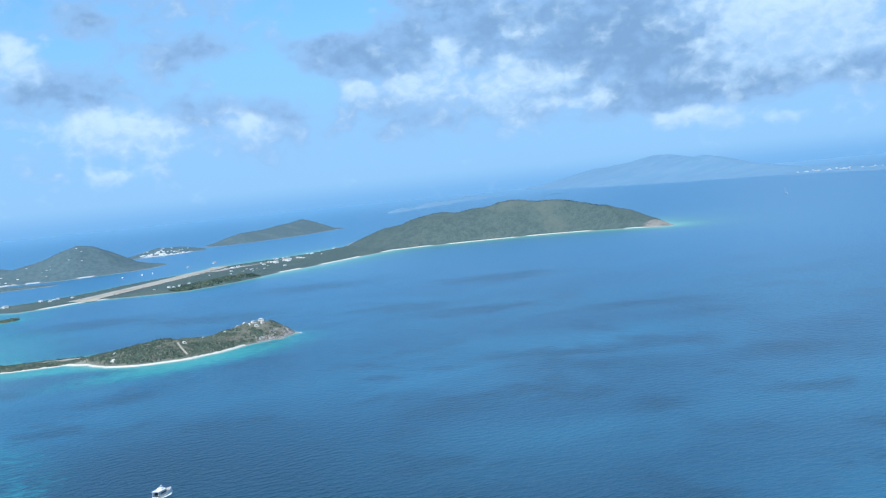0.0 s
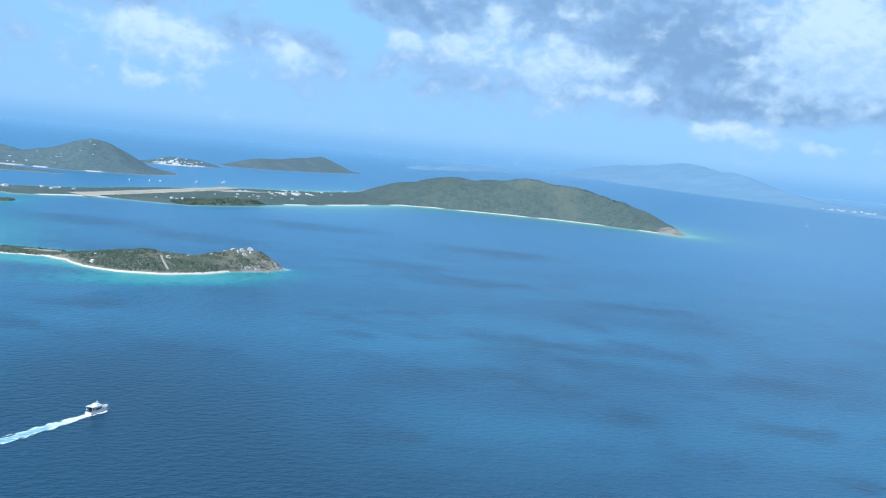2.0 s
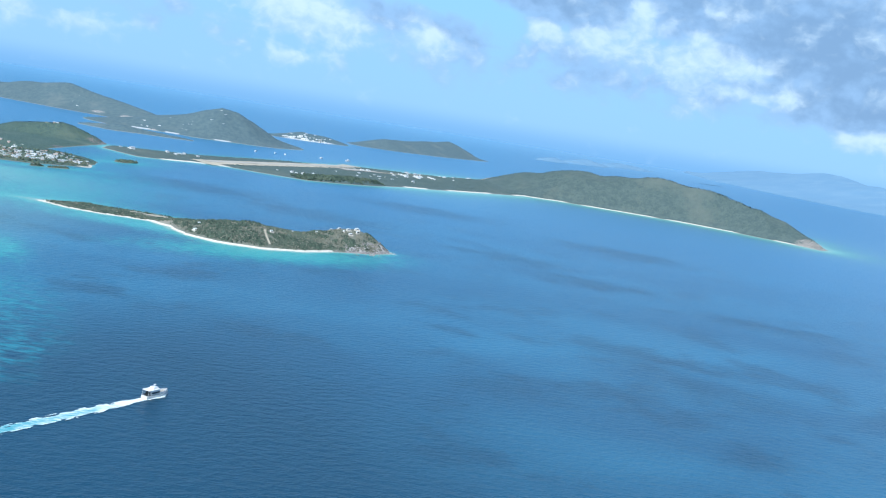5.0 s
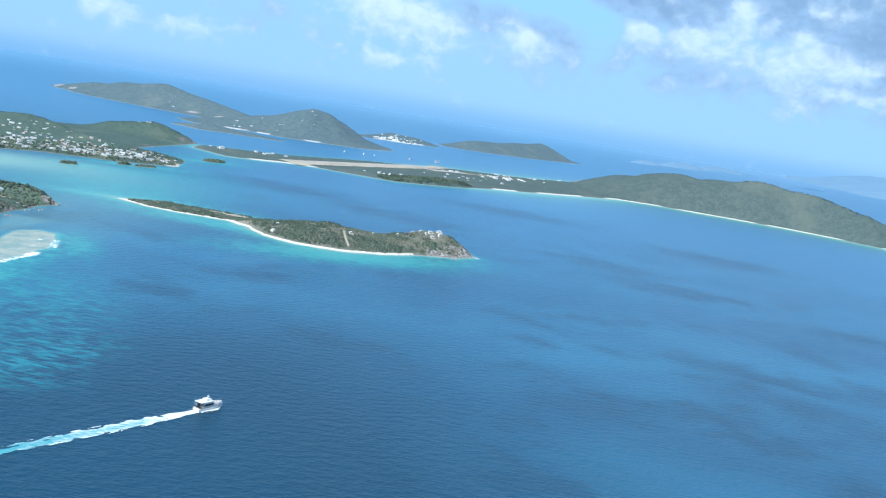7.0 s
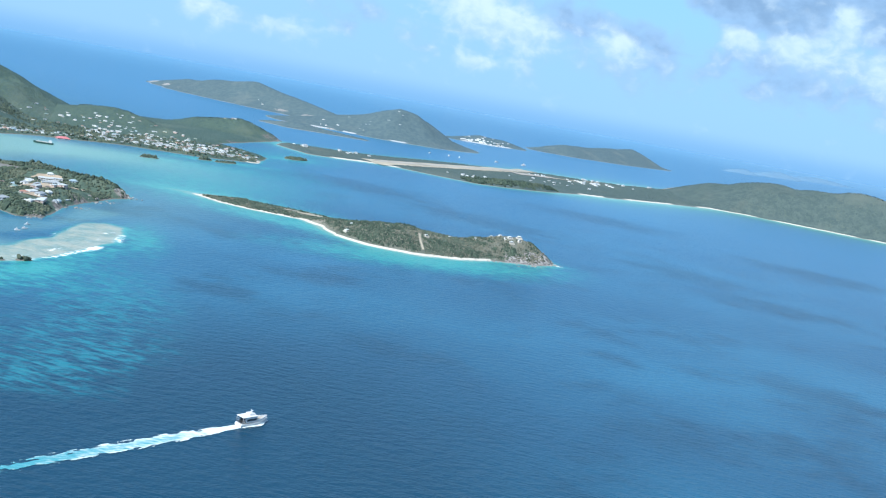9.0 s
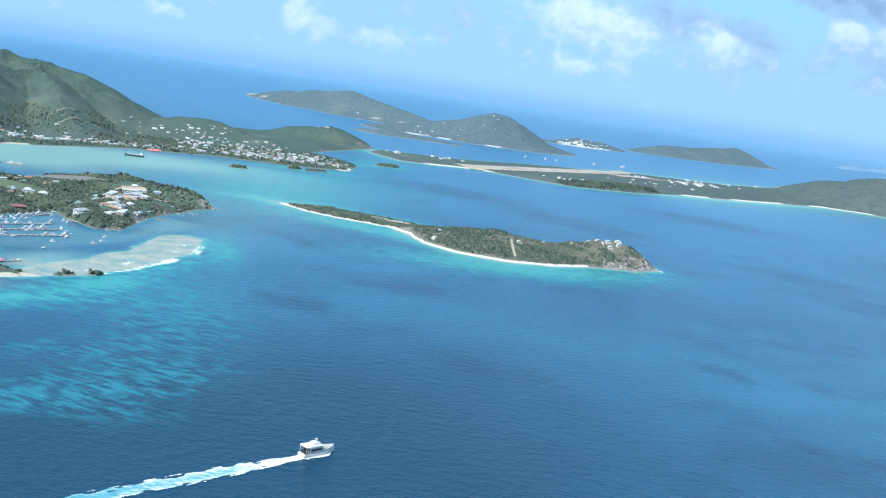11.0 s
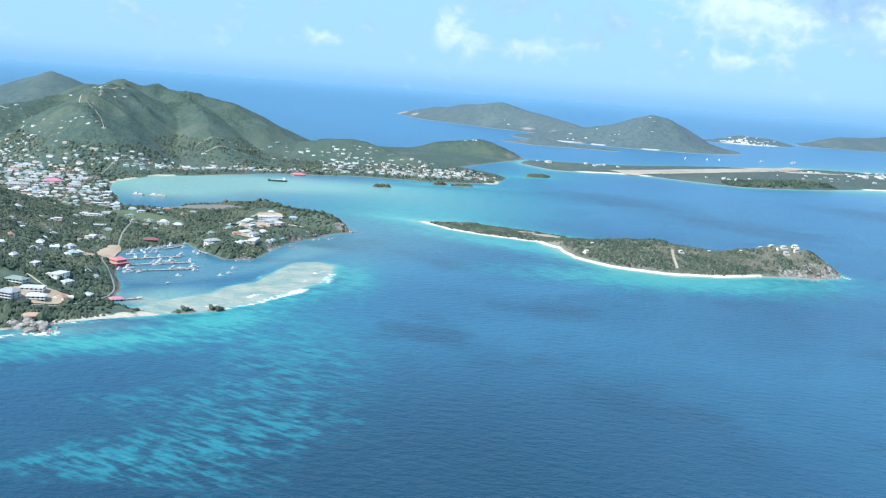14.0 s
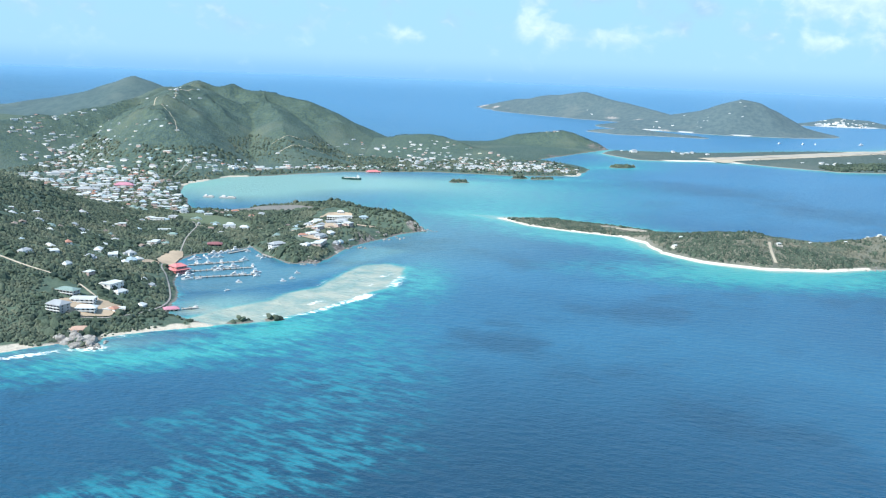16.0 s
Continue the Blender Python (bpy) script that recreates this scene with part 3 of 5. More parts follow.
def sea():
    xs = steps(-1500, -240, 40, -130, 4, 130, 1.6, 320, 4, 720, 12, 1700, 50)
    ys = steps(-800, 100, 30, 190, 4, 460, 1.6, 640, 4, 1060, 9, 1500, 24, 2400, 60)
    x, y, faces = sheet(xs, ys)
    d = all_shores(x, y)
    out = np.maximum(-d, 0)
    own = {}
    for key, isle in (("main", MAIN), ("buck", BUCK), ("beef", BEEF)):
        own[key] = np.maximum(-isle.shore(x, y), 0)
    shoal = 0.55 * np.exp(-out / 2.0) + 0.75 * np.exp(-own["beef"] / 6.0) + (0.5 * np.exp(-own["beef"] / 20.0) + 0.3 * np.exp(-own["beef"] / 55.0)) * soft(x, 190, 280) + 0.25 * np.exp(-own["beef"] / 30.0)

    def blob(cx, cy, rx, ry, turn=0):
        c, s = math.cos(radians(turn)), math.sin(radians(turn))
        u, v = ((x - cx) * c + (y - cy) * s) / rx, (-(x - cx) * s + (y - cy) * c) / ry
        return np.exp(-(u * u + v * v))
    # sand shelf south of the beach island
    shoal += (0.55 * np.exp(-own["buck"] / 3.0) + 0.48 * np.exp(-own["buck"] / 15)) * soft(424 - y - 0.45 * x, -40, 10)
    shoal += 0.66 * blob(42, 334, 50, 16, 4) + 0.58 * blob(-5, 383, 32, 11, -20) + 0.34 * blob(92, 348, 26, 10, 20)
    # reef bar off the marina and the turquoise slope in front of it
    wx, wy = x + 1.6 * bumps(x, y, 9, 3, 61), y + 1.6 * bumps(x, y, 9, 3, 62)
    deepest = inland(wx, wy, REEF_INNER + REEF_OUTER)
    bar = np.clip(deepest / 8, -1, 1)
    outer, inner = line_off(wx, wy, REEF_OUTER), line_off(wx, wy, REEF_INNER)
    shoal += 0.95 * soft(bar, -0.35, 0.35) + 0.62 * blob(-47, 300, 8, 24, 10) + 0.78 * blob(-85, 209, 24, 8.5, 32) + 0.75 * blob(-68, 235, 15, 7, 50) + 0.45 * blob(-57, 266, 7, 22, -20)
    shoal += 0.30 * blob(-57, 149, 17, 7, 20) + 0.2 * blob(-44, 166, 24, 12, 25) + 0.16 * blob(-64, 178, 20, 8, 25) + 0.24 * blob(-98, 190, 14, 9, 30) + 0.14 * blob(-38, 144, 14, 8, 25)
    # shoals between the islands and in the bay's mouth
    shoal += 0.28 * blob(-52, 427, 22, 2.5, -8) + 0.25 * blob(-52, 427, 30, 10, -8) + 0.62 * blob(-45, 577, 36, 8, 12) + 0.35 * blob(5, 690, 40, 40, 0)
    shoal += 0.32 * blob(-46, 222, 22, 45, 12) + 0.52 * blob(-50, 460, 55, 50, 0) + 0.36 * blob(-60, 535, 60, 26, 15) + 0.25 * blob(-20, 630, 40, 50, 0) + 0.26 * blob(-30, 530, 80, 70, 0) + 0.5 * blob(-75, 541, 14, 4, 10) + 0.5 * blob(2, 668, 20, 8, 20) + 0.8 * blob(-186, 470, 9, 24, -12)
    # the marina's pool is dredged
    pool = soft(inland(x, y, [(-104, 262), (-120, 292), (-108, 326), (-90, 302), (-78, 306), (-76, 345), (-60, 340), (-76, 290), (-90, 268)]), -3, 4)
    shoal = np.clip(shoal, 0, 1.15) * (1 - 0.65 * pool)
    milk = np.clip(1.1 * blob(-165, 490, 45, 50, -30) + 0.8 * blob(-115, 520, 55, 35, 20) + 0.3 * blob(-60, 500, 50, 40, 0) + 0.5 * blob(-160, 445, 34, 26, 0), 0, 1)
    milk = np.clip(milk + (0.5 * np.exp(-own["beef"] / 30.0) + 0.2 * np.exp(-own["beef"] / 80.0)) * soft(x, 170, 290) + 0.3 * np.exp(-own["beef"] / 10.0) + 0.3 * blob(-55, 405, 50, 55, 0) + 0.2 * blob(-60, 330, 25, 40, 0) + 0.26 * pool + 0.45 * blob(-97, 213, 16, 5, 42), 0, 1)
    milk = np.maximum(milk, 0.75 * blob(-88, 254, 9, 14, -35) * (1 - pool))
    flat = np.maximum(soft(deepest, -1.0, 3.0), 0.55 * blob(-90, 247, 7, 7, -30)) * (1 - pool)
    front = np.maximum(soft(outer, 3.2, 0.4), 0.8 * soft(np.abs(outer - 5.5), 2.0, 0.2) * soft(deepest, 0, 2)) * (0.60 + 0.7 * bumps(x, y, 8, 4, 63)) + 0.52 * soft(inner, 1.1, 0.3) * soft(bumps(x, y, 12, 2, 64), -0.4, 0.3)
    spit = 0.3 * blob(-52, 427, 12, 1.0, -8) + 0.7 * blob(116, 376, 3.5, 6, 20) + 0.45 * blob(110, 369, 6, 2.5, 35) + 0.95 * blob(-106.5, 203.2, 9, 1.8, 48) + 0.95 * blob(-97.0, 211.6, 4, 3, 40) + 0.6 * blob(-94.6, 221, 6, 1.3, 42)
    surf = np.maximum(1.28 * front * (0.5 + 0.45 * soft(y, 236, 252)), 0.62 * np.exp(-out / 0.8) * (out > 0) * soft(bumps(x, y, 16, 3, 5), -0.1, 0.5)) + spit
    # dark patches in the deeper water: weed, and cloud shade put into the colour
    weed_shade = np.zeros(x.shape)
    for cx, cy, rx, ry in WEED_SHADE_BEDS:
        weed_shade = np.maximum(weed_shade, blob(cx, cy, rx, ry, -32))
    # rings out to the rim
    n_x, n_y = len(xs), len(ys)
    loop = np.concatenate([np.arange(n_x), (np.arange(1, n_y) + 1) * n_x - 1, n_x * n_y - 2 - np.arange(n_x - 1), (n_y - 2 - np.arange(n_y - 2)) * n_x])
    px, py = x[loop], y[loop]
    angle = np.arctan2(py - 0, px - 0)
    verts, rings, count, before = [np.stack([x, y, 0 * x], 1)], [], n_x * n_y, loop
    for radius in RINGS:
        verts.append(np.stack([radius * np.cos(angle), radius * np.sin(angle), 0 * angle], 1))
        now = count + np.arange(len(loop))
        rings.append(np.stack([before, now, np.roll(now, -1), np.roll(before, -1)], 1))
        count, before = count + len(loop), now
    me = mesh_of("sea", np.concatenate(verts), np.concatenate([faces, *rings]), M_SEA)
    # the distance weights carry the painted haze, and flatten the far ripples
    for key, values in (("shoal", shoal), ("surf", surf), ("milk", milk), ("flat", flat), ("open", soft(y + 1.0 * x, 200, 1150)), ("haze_calm", soft(np.hypot(x, y), 1800, 5000)), ("weed_shade", weed_shade), ("trench", 0.95 * np.clip(blob(-14, 146, 62, 70, 0) + blob(-25, 60, 110, 70, 0), 0, 1))):
        full = np.full(count, 1.0 if key in ("open", "haze_calm") else 0.0, np.float32)
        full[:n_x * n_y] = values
        if key == "haze_calm":
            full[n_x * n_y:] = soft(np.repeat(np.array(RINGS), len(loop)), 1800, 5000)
        me.attributes.new(key, "FLOAT", "POINT").data.foreach_set("value", full)
    return tagged(new("sea", me), "deep blue sea with turquoise shoals and small whitecaps", "sea", kind="structure")


sea()


# ---- helpers for things ----
def thing(name, m, label, category, group=""):
    """An empty at a thing's base, which parents its parts."""
    ob = new(name)
    ob.matrix_basis = m
    ob.empty_display_size = 0.3
    return tagged(ob, label, category, group)


def part(name, bm, mat, parent, label=""):
    me = bpy.data.meshes.new(name)
    bm.normal_update()
    bm.to_mesh(me)
    bm.free()
    me.materials.append(mat)
    ob = new(name, me)
    ob.parent = parent
    return tagged(ob, label)


def box(x0, y0, z0, x1, y1, z1, bm=None, bevel=0.0):
    bm = bm or bmesh.new()
    made = bmesh.ops.create_cube(bm, size=1)["verts"]
    bmesh.ops.scale(bm, vec=(x1 - x0, y1 - y0, z1 - z0), verts=made)
    bmesh.ops.translate(bm, vec=((x0 + x1) / 2, (y0 + y1) / 2, (z0 + z1) / 2), verts=made)
    if bevel:
        edges = list({e for v in made for e in v.link_edges})
        bmesh.ops.bevel(bm, geom=edges, offset=bevel, segments=1, affect="EDGES")
    return bm


def loft(rings, closed_ends=True):
    """A skin over rings of equal count."""
    bm = bmesh.new()
    made = [[bm.verts.new(p) for p in ring] for ring in rings]
    n = len(made[0])
    for a, b in zip(made, made[1:]):
        for i in range(n):
            bm.faces.new((a[i], a[(i + 1) % n], b[(i + 1) % n], b[i]))
    if closed_ends:
        bm.faces.new(list(reversed(made[0])))
        bm.faces.new(made[-1])
    bmesh.ops.recalc_face_normals(bm, faces=bm.faces[:])
    return bm


def rect(x0, y0, x1, y1, z):
    return [(x0, y0, z), (x1, y0, z), (x1, y1, z), (x0, y1, z)]


def rod(a, b, r0, r1, sides=6):
    a, b = Vector(a), Vector(b)
    q = (b - a).to_track_quat("Z", "Y")
    ring = [(math.cos(2 * math.pi * k / sides), math.sin(2 * math.pi * k / sides)) for k in range(sides)]
    return loft([[a + q @ Vector((r0 * c, r0 * s, 0)) for c, s in ring], [b + q @ Vector((r1 * c, r1 * s, 0)) for c, s in ring]])


def hip_roof(w, d, z, rise, over=0.10, thick=0.05, ridge=0.45):
    """A hipped roof with eaves: an under-edge, a fascia and the slopes."""
    x, y = w / 2 + over, d / 2 + over
    rx, ry = (x * ridge, 0.03) if w >= d else (0.03, y * ridge)
    return loft([rect(-x, -y, x, y, z), rect(-x, -y, x, y, z + thick), rect(-rx, -ry, rx, ry, z + thick + rise)])


def gable_roof(w, d, z, rise, over=0.10, thick=0.05):
    x, y = w / 2 + over, d / 2 + over
    ends = []
    for sx in (-x, x):
        ends.append([(sx, -y, z), (sx, -y, z + thick), (sx, 0, z + rise + thick), (sx, y, z + thick), (sx, y, z), (sx, 0, z + rise)])
    return loft(ends)


M_WALL = [paint("white_render", (0.70, 0.71, 0.70)), paint("cream_render", (0.64, 0.59, 0.49)), paint("pale_blue_render", (0.48, 0.58, 0.62)),
          paint("pink_render", (0.56, 0.44, 0.40)), paint("grey_render", (0.46, 0.46, 0.45))]
M_ROOF = [paint("white_roof", (0.52, 0.56, 0.56), 0.5), paint("pale_grey_roof", (0.33, 0.36, 0.38), 0.5), paint("terracotta_roof", (0.36, 0.19, 0.14), 0.7),
          paint("blue_metal_roof", (0.30, 0.40, 0.45), 0.45), paint("green_metal_roof", (0.20, 0.29, 0.27), 0.5), paint("brown_roof", (0.24, 0.19, 0.16), 0.7)]
M_RED = paint("red_roof", (0.58, 0.20, 0.205), 0.5, 0.2)
M_DULL = paint("dull_red_paint", (0.24, 0.10, 0.11), 0.6, 0.35)
M_PINK = paint("faded_red_roof", (0.50, 0.23, 0.30), 0.55, 0.3)
M_ORANGE = paint("orange_tile_roof", (0.42, 0.29, 0.23), 0.7)
M_GLASS = paint("window_glass", (0.03, 0.045, 0.055), 0.08, 0.1)
M_DOOR = paint("painted_door", (0.16, 0.10, 0.06), 0.5)
M_WOOD = paint("weathered_planks", (0.42, 0.405, 0.375), 0.8, 0.4, 2.0)
M_PILE = paint("dock_pile", (0.16, 0.13, 0.10), 0.85)
M_HULL = paint("white_gelcoat", (0.66, 0.67, 0.67), 0.25, 0.12)
M_DECK = paint("deck_grey", (0.55, 0.54, 0.50), 0.6)
M_SHADE = paint("opening_shade", (0.025, 0.028, 0.03), 0.4)
M_GREEN = paint("green_ship_hull", (0.03, 0.09, 0.08), 0.5)
M_METAL = paint("aluminium", (0.62, 0.63, 0.65), 0.35, 0.15, 1.0, 0.9)
M_ROCK = paint("coast_rock", (0.34, 0.335, 0.32), 0.9, 0.85, 0.9)
M_DIRT = paint("bare_earth", (0.42, 0.34, 0.25), 0.9, 0.45, 0.15)
M_TRACK = paint("dirt_track", (0.50, 0.44, 0.35), 0.9, 0.35, 0.4)
M_ROAD = paint("worn_asphalt", (0.27, 0.265, 0.25), 0.85, 0.3, 0.5)
M_STRIP = paint("pale_runway", (0.36, 0.345, 0.31), 0.85, 0.3, 0.06)
M_FIELD = paint("graded_sand", (0.44, 0.40, 0.315), 0.9, 0.5, 0.05)
M_MEADOW = paint("marsh_grass", (0.105, 0.150, 0.085), 0.9, 0.6, 0.12)
M_MUD = paint("grey_mudflat", (0.18, 0.172, 0.15), 0.6, 0.4, 0.12)
M_STONE = paint("quarried_cut", (0.66, 0.61, 0.53), 0.9, 0.4, 0.1)


LEVELS = {}


def level(isle, x, y):
    """The ground's height, from a table made once for each isle."""
    if isle not in LEVELS:
        x0, y0, x1, y1, gap = EXTENT.get(isle, (-60, 1000, 760, 1700, 5.0))
        xs, ys = np.arange(x0, x1, gap), np.arange(y0, y1, gap)
        gx, gy = np.meshgrid(xs, ys)
        LEVELS[isle] = x0, y0, gap, isle.height(gx, gy)
    x0, y0, gap, table = LEVELS[isle]
    u = min(max((x - x0) / gap, 0), table.shape[1] - 1.001)
    v = min(max((y - y0) / gap, 0), table.shape[0] - 1.001)
    i, j = int(u), int(v)
    u, v = u - i, v - j
    return float((table[j, i] * (1 - u) + table[j, i + 1] * u) * (1 - v) + (table[j + 1, i] * (1 - u) + table[j + 1, i + 1] * u) * v)


EXTENT = {MAIN: (-380, 170, 20, 890, 1.0), BUCK: (-50, 340, 125, 436, 0.6), BEEF: (-20, 680, 720, 1060, 3.0), GORDA: (1700, 1000, 2300, 2000, 10.0)}


# ---- roads, clearings, airfield ----
TRACKS = [  # half width, material, points
    (0.3, M_TRACK, [(-150, 243), (-138.3, 243.5), (-131.2, 243.6), (-124.7, 243.7)]),
    (0.21, M_ROAD, [(-108, 226), (-103.2, 229), (-99.5, 236), (-98.6, 246), (-100.5, 254), (-106, 264.5), (-111.2, 274), (-116, 281), (-120, 290)]),
    (0.21, M_ROAD, [(-120, 290), (-123, 308), (-131, 330), (-137, 352), (-150, 372), (-170, 392), (-190, 420), (-205, 450), (-208, 500), (-175, 545), (-120, 583), (-70, 606), (-30, 618)]),
    (0.28, M_TRACK, [(-118, 243), (-113.8, 240.5), (-107.3, 235.5), (-105.7, 230.8)]),
    (0.28, M_TRACK, [(-137, 352), (-120, 356), (-105, 350), (-98, 345), (-97, 375)]),
    (0.20, M_TRACK, [(-226, 528), (-236, 548), (-250, 566), (-262, 574), (-268, 590), (-262, 604), (-270, 622), (-264, 645)]),
    (0.20, M_TRACK, [(-187, 577), (-180, 590), (-168, 600)]), (0.20, M_TRACK, [(-196, 590), (-188, 604), (-176, 612)]),
]
CLEARINGS = [  # x, y, reach along, reach across, turn, material
    (-109.5, 232.0, 7.0, 5.5, 30, M_DIRT), (-122.0, 299, 2.8, 10.0, 10, M_DIRT), (-104.2, 219.4, 2.8, 1.8, 20, M_DIRT),
    (-126, 405, 15, 8, 25, M_MUD), (-96, 381, 6, 3.5, 15, M_DIRT), (-92, 351, 6, 4.5, 40, M_DIRT), (-83, 405, 6, 2.5, 10, M_FIELD), (-137, 365, 21, 8, -35, M_MEADOW), (-89, 333, 4, 3, 30, M_DIRT), (-121.5, 286, 2.4, 4, 10, M_DIRT), (-82, 368, 5, 3, 60, M_DIRT)]


def draped(name, isle, x, y, faces, mat, label, category, lift=0.10, kind="structure"):
    z = np.maximum(isle.height(x, y), 0.05) + lift
    return tagged(new(name, mesh_of(name, np.stack([x, y, z], 1), faces, mat)), label, category, kind=kind)


def ribbon(name, isle, points, half, mat, label, category, lift=0.12, taper=0.0):
    """A strip laid along points over the ground."""
    p = [Vector(q) for q in points]
    line = []
    for a, b in zip(p, p[1:]):
        n = max(2, int((b - a).length / 1.2))
        line += [a.lerp(b, k / n) for k in range(n)]
    line.append(p[-1])
    for _ in range(6):
        line = [line[0]] + [(line[k - 1] + line[k] * 2 + line[k + 1]) / 4 for k in range(1, len(line) - 1)] + [line[-1]]
    xy = []
    for k, q in enumerate(line):
        d = (line[min(k + 1, len(line) - 1)] - line[max(k - 1, 0)]).normalized()
        for u in (-1, -0.33, 0.33, 1):
            xy.append((q.x - d.y * half * u, q.y + d.x * half * u))
    xy = np.array(xy)
    faces = [(4 * k + c, 4 * k + c + 1, 4 * k + c + 5, 4 * k + c + 4) for k in range(len(line) - 1) for c in range(3)]
    return draped(name, isle, xy[:, 0], xy[:, 1], np.array(faces), mat, label, category, lift)


def disc(name, isle, cx, cy, rx, ry, turn, mat, label, category, lift=0.08, rough=0.3):
    """A patch of bare ground with a ragged outline."""
    rings, sides = 9, 44
    k, a = np.meshgrid(np.linspace(0.02, 1, rings), np.arange(sides) * 2 * np.pi / sides, indexing="ij")
    edge = 1 + rough * bumps(np.cos(a) * 2 + cx, np.sin(a) * 2 + cy, 1.1, 3, 7)
    u, v = k * edge * rx * np.cos(a), k * edge * ry * np.sin(a)
    c, s = math.cos(radians(turn)), math.sin(radians(turn))
    x, y = (cx + u * c - v * s).ravel(), (cy + u * s + v * c).ravel()
    faces = [(r * sides + i, (r + 1) * sides + i, (r + 1) * sides + (i + 1) % sides, r * sides + (i + 1) % sides) for r in range(rings - 1) for i in range(sides)]
    return draped(name, isle, x, y, np.array(faces), mat, label, category, lift)


for half, mat, points in TRACKS:
    ribbon("road" if mat is M_ROAD else "track", MAIN, points, half, mat,
           "grey asphalt coast road" if mat is M_ROAD else "pale dirt track through scrub", "road")
for cx, cy, rx, ry, turn, mat in CLEARINGS:
    name, label = {M_MUD: ("mudflat", "grey mudflat behind mangroves"), M_MEADOW: ("meadow", "smooth light green marsh grass behind the bay")}.get(mat, ("clearing", "bare sandy clearing"))
    disc(name, MAIN, cx, cy, rx, ry, turn, mat, label, "ground", 0.2)
ribbon("track", BUCK, [(53.6, 353.2), (53.3, 357), (53.0, 361), (53.2, 367.5)], 0.45, M_FIELD, "steep white sand path up the slope", "path", 0.16)
disc("clearing", BUCK, 10, 408, 7.5, 2.4, -22, M_FIELD, "bare sand flat on the island's narrow neck", "ground", 0.12)
disc("clearing", BUCK, -3, 414, 5.0, 1.4, -20, M_FIELD, "bare sand flat on the island's narrow neck", "ground", 0.12)
FIELD_LINE = [(66, 757), (92, 782), (140, 836), (190, 893), (238, 957), (252, 985)]
ribbon("airfield", BEEF, FIELD_LINE, 12, M_FIELD, "graded sandy airfield on flat land", "ground", 0.25)
ribbon("runway", BEEF, [(72, 768), (160, 862), (246, 958)], 4.2, M_STRIP, "pale worn runway across low land", "runway", 0.34)
ribbon("apron", BEEF, [(216, 896), (238, 912), (262, 922)], 8, M_STRIP, "pale airport apron", "apron", 0.34)
ribbon("track", BEEF, [(245, 912), (300, 935), (360, 960), (420, 985)], 2.2, M_FIELD, "pale sand road on low land", "road", 0.3)


# ---- houses ----
HOUSES = []


def house(w, d, h, wall, roof, style, floors, porch):
    """A small Caribbean house: rendered walls on a footing, a roof with eaves, windows, door, and a porch on some."""
    ob = thing("house", pose(0, 0, 0), "", "house", "houses along the coast")
    body = part("wall", box(-w / 2, -d / 2, -0.7, w / 2, d / 2, h), wall, ob)
    if style == "hip":
        part("roof", hip_roof(w, d, h + 0.004, 0.28 * min(w, d)), roof, ob)
    elif style == "gable":
        part("roof", gable_roof(w, d, h + 0.004, 0.24 * d), roof, ob)
    else:
        part("roof", loft([rect(-w / 2 - .1, -d / 2 - .1, w / 2 + .1, d / 2 + .1, h + .004), rect(-w / 2 - .1, -d / 2 - .1, w / 2 + .1, d / 2 + .1, h + .16)]), roof, ob)
    step = h / floors
    for f in range(floors):
        z = f * step + 0.3 * step
        n = 2 if w < 3 else 3
        for k in range(n):
            x = (k + 0.5) / n * w - w / 2
            part("window", box(x - 0.15, -d / 2 - 0.03, z, x + 0.15, -d / 2 + 0.02, z + 0.45 * step), M_GLASS, ob)
        part("window", box(-w / 2 - 0.03, -0.25, z, -w / 2 + 0.02, 0.25, z + 0.5 * step), M_GLASS, ob)
        part("window", box(w / 2 - 0.02, -0.25, z, w / 2 + 0.03, 0.25, z + 0.5 * step), M_GLASS, ob)
    if w > 3.0:
        side = 1 if porch else -1
        wing = part("wing", box(side * w * 0.2 - 0.7, d / 2 - 0.3, -0.7, side * w * 0.2 + 0.7, d / 2 + 1.3, h * 0.82), wall, ob)
        roof_over = part("wing_roof", hip_roof(1.4, 1.6, h * 0.82 + 0.004, 0.34), roof, wing)
        roof_over.matrix_basis = pose(side * w * 0.2, d / 2 + 0.5, 0)
        part("terrace", box(-w * 0.42, -d / 2 - 1.1, -0.7, w * 0.25, -d / 2 - 0.03, 0.05), M_WALL[1], ob)
    if porch:
        part("porch", box(-w / 2, -d / 2 - 0.7, h * 0.62, w / 2, -d / 2 - 0.004, h * 0.68), roof, ob)
        for x in (-w / 2 + 0.08, w / 2 - 0.08):
            part("post", box(x - 0.05, -d / 2 - 0.66, -0.5, x + 0.05, -d / 2 - 0.56, h * 0.62), M_WALL[0], ob)
    part("door", box(w * 0.30 - 0.13, -d / 2 - 0.035, 0, w * 0.30 + 0.13, -d / 2 + 0.02, 0.55), M_DOOR, ob)
    return ob


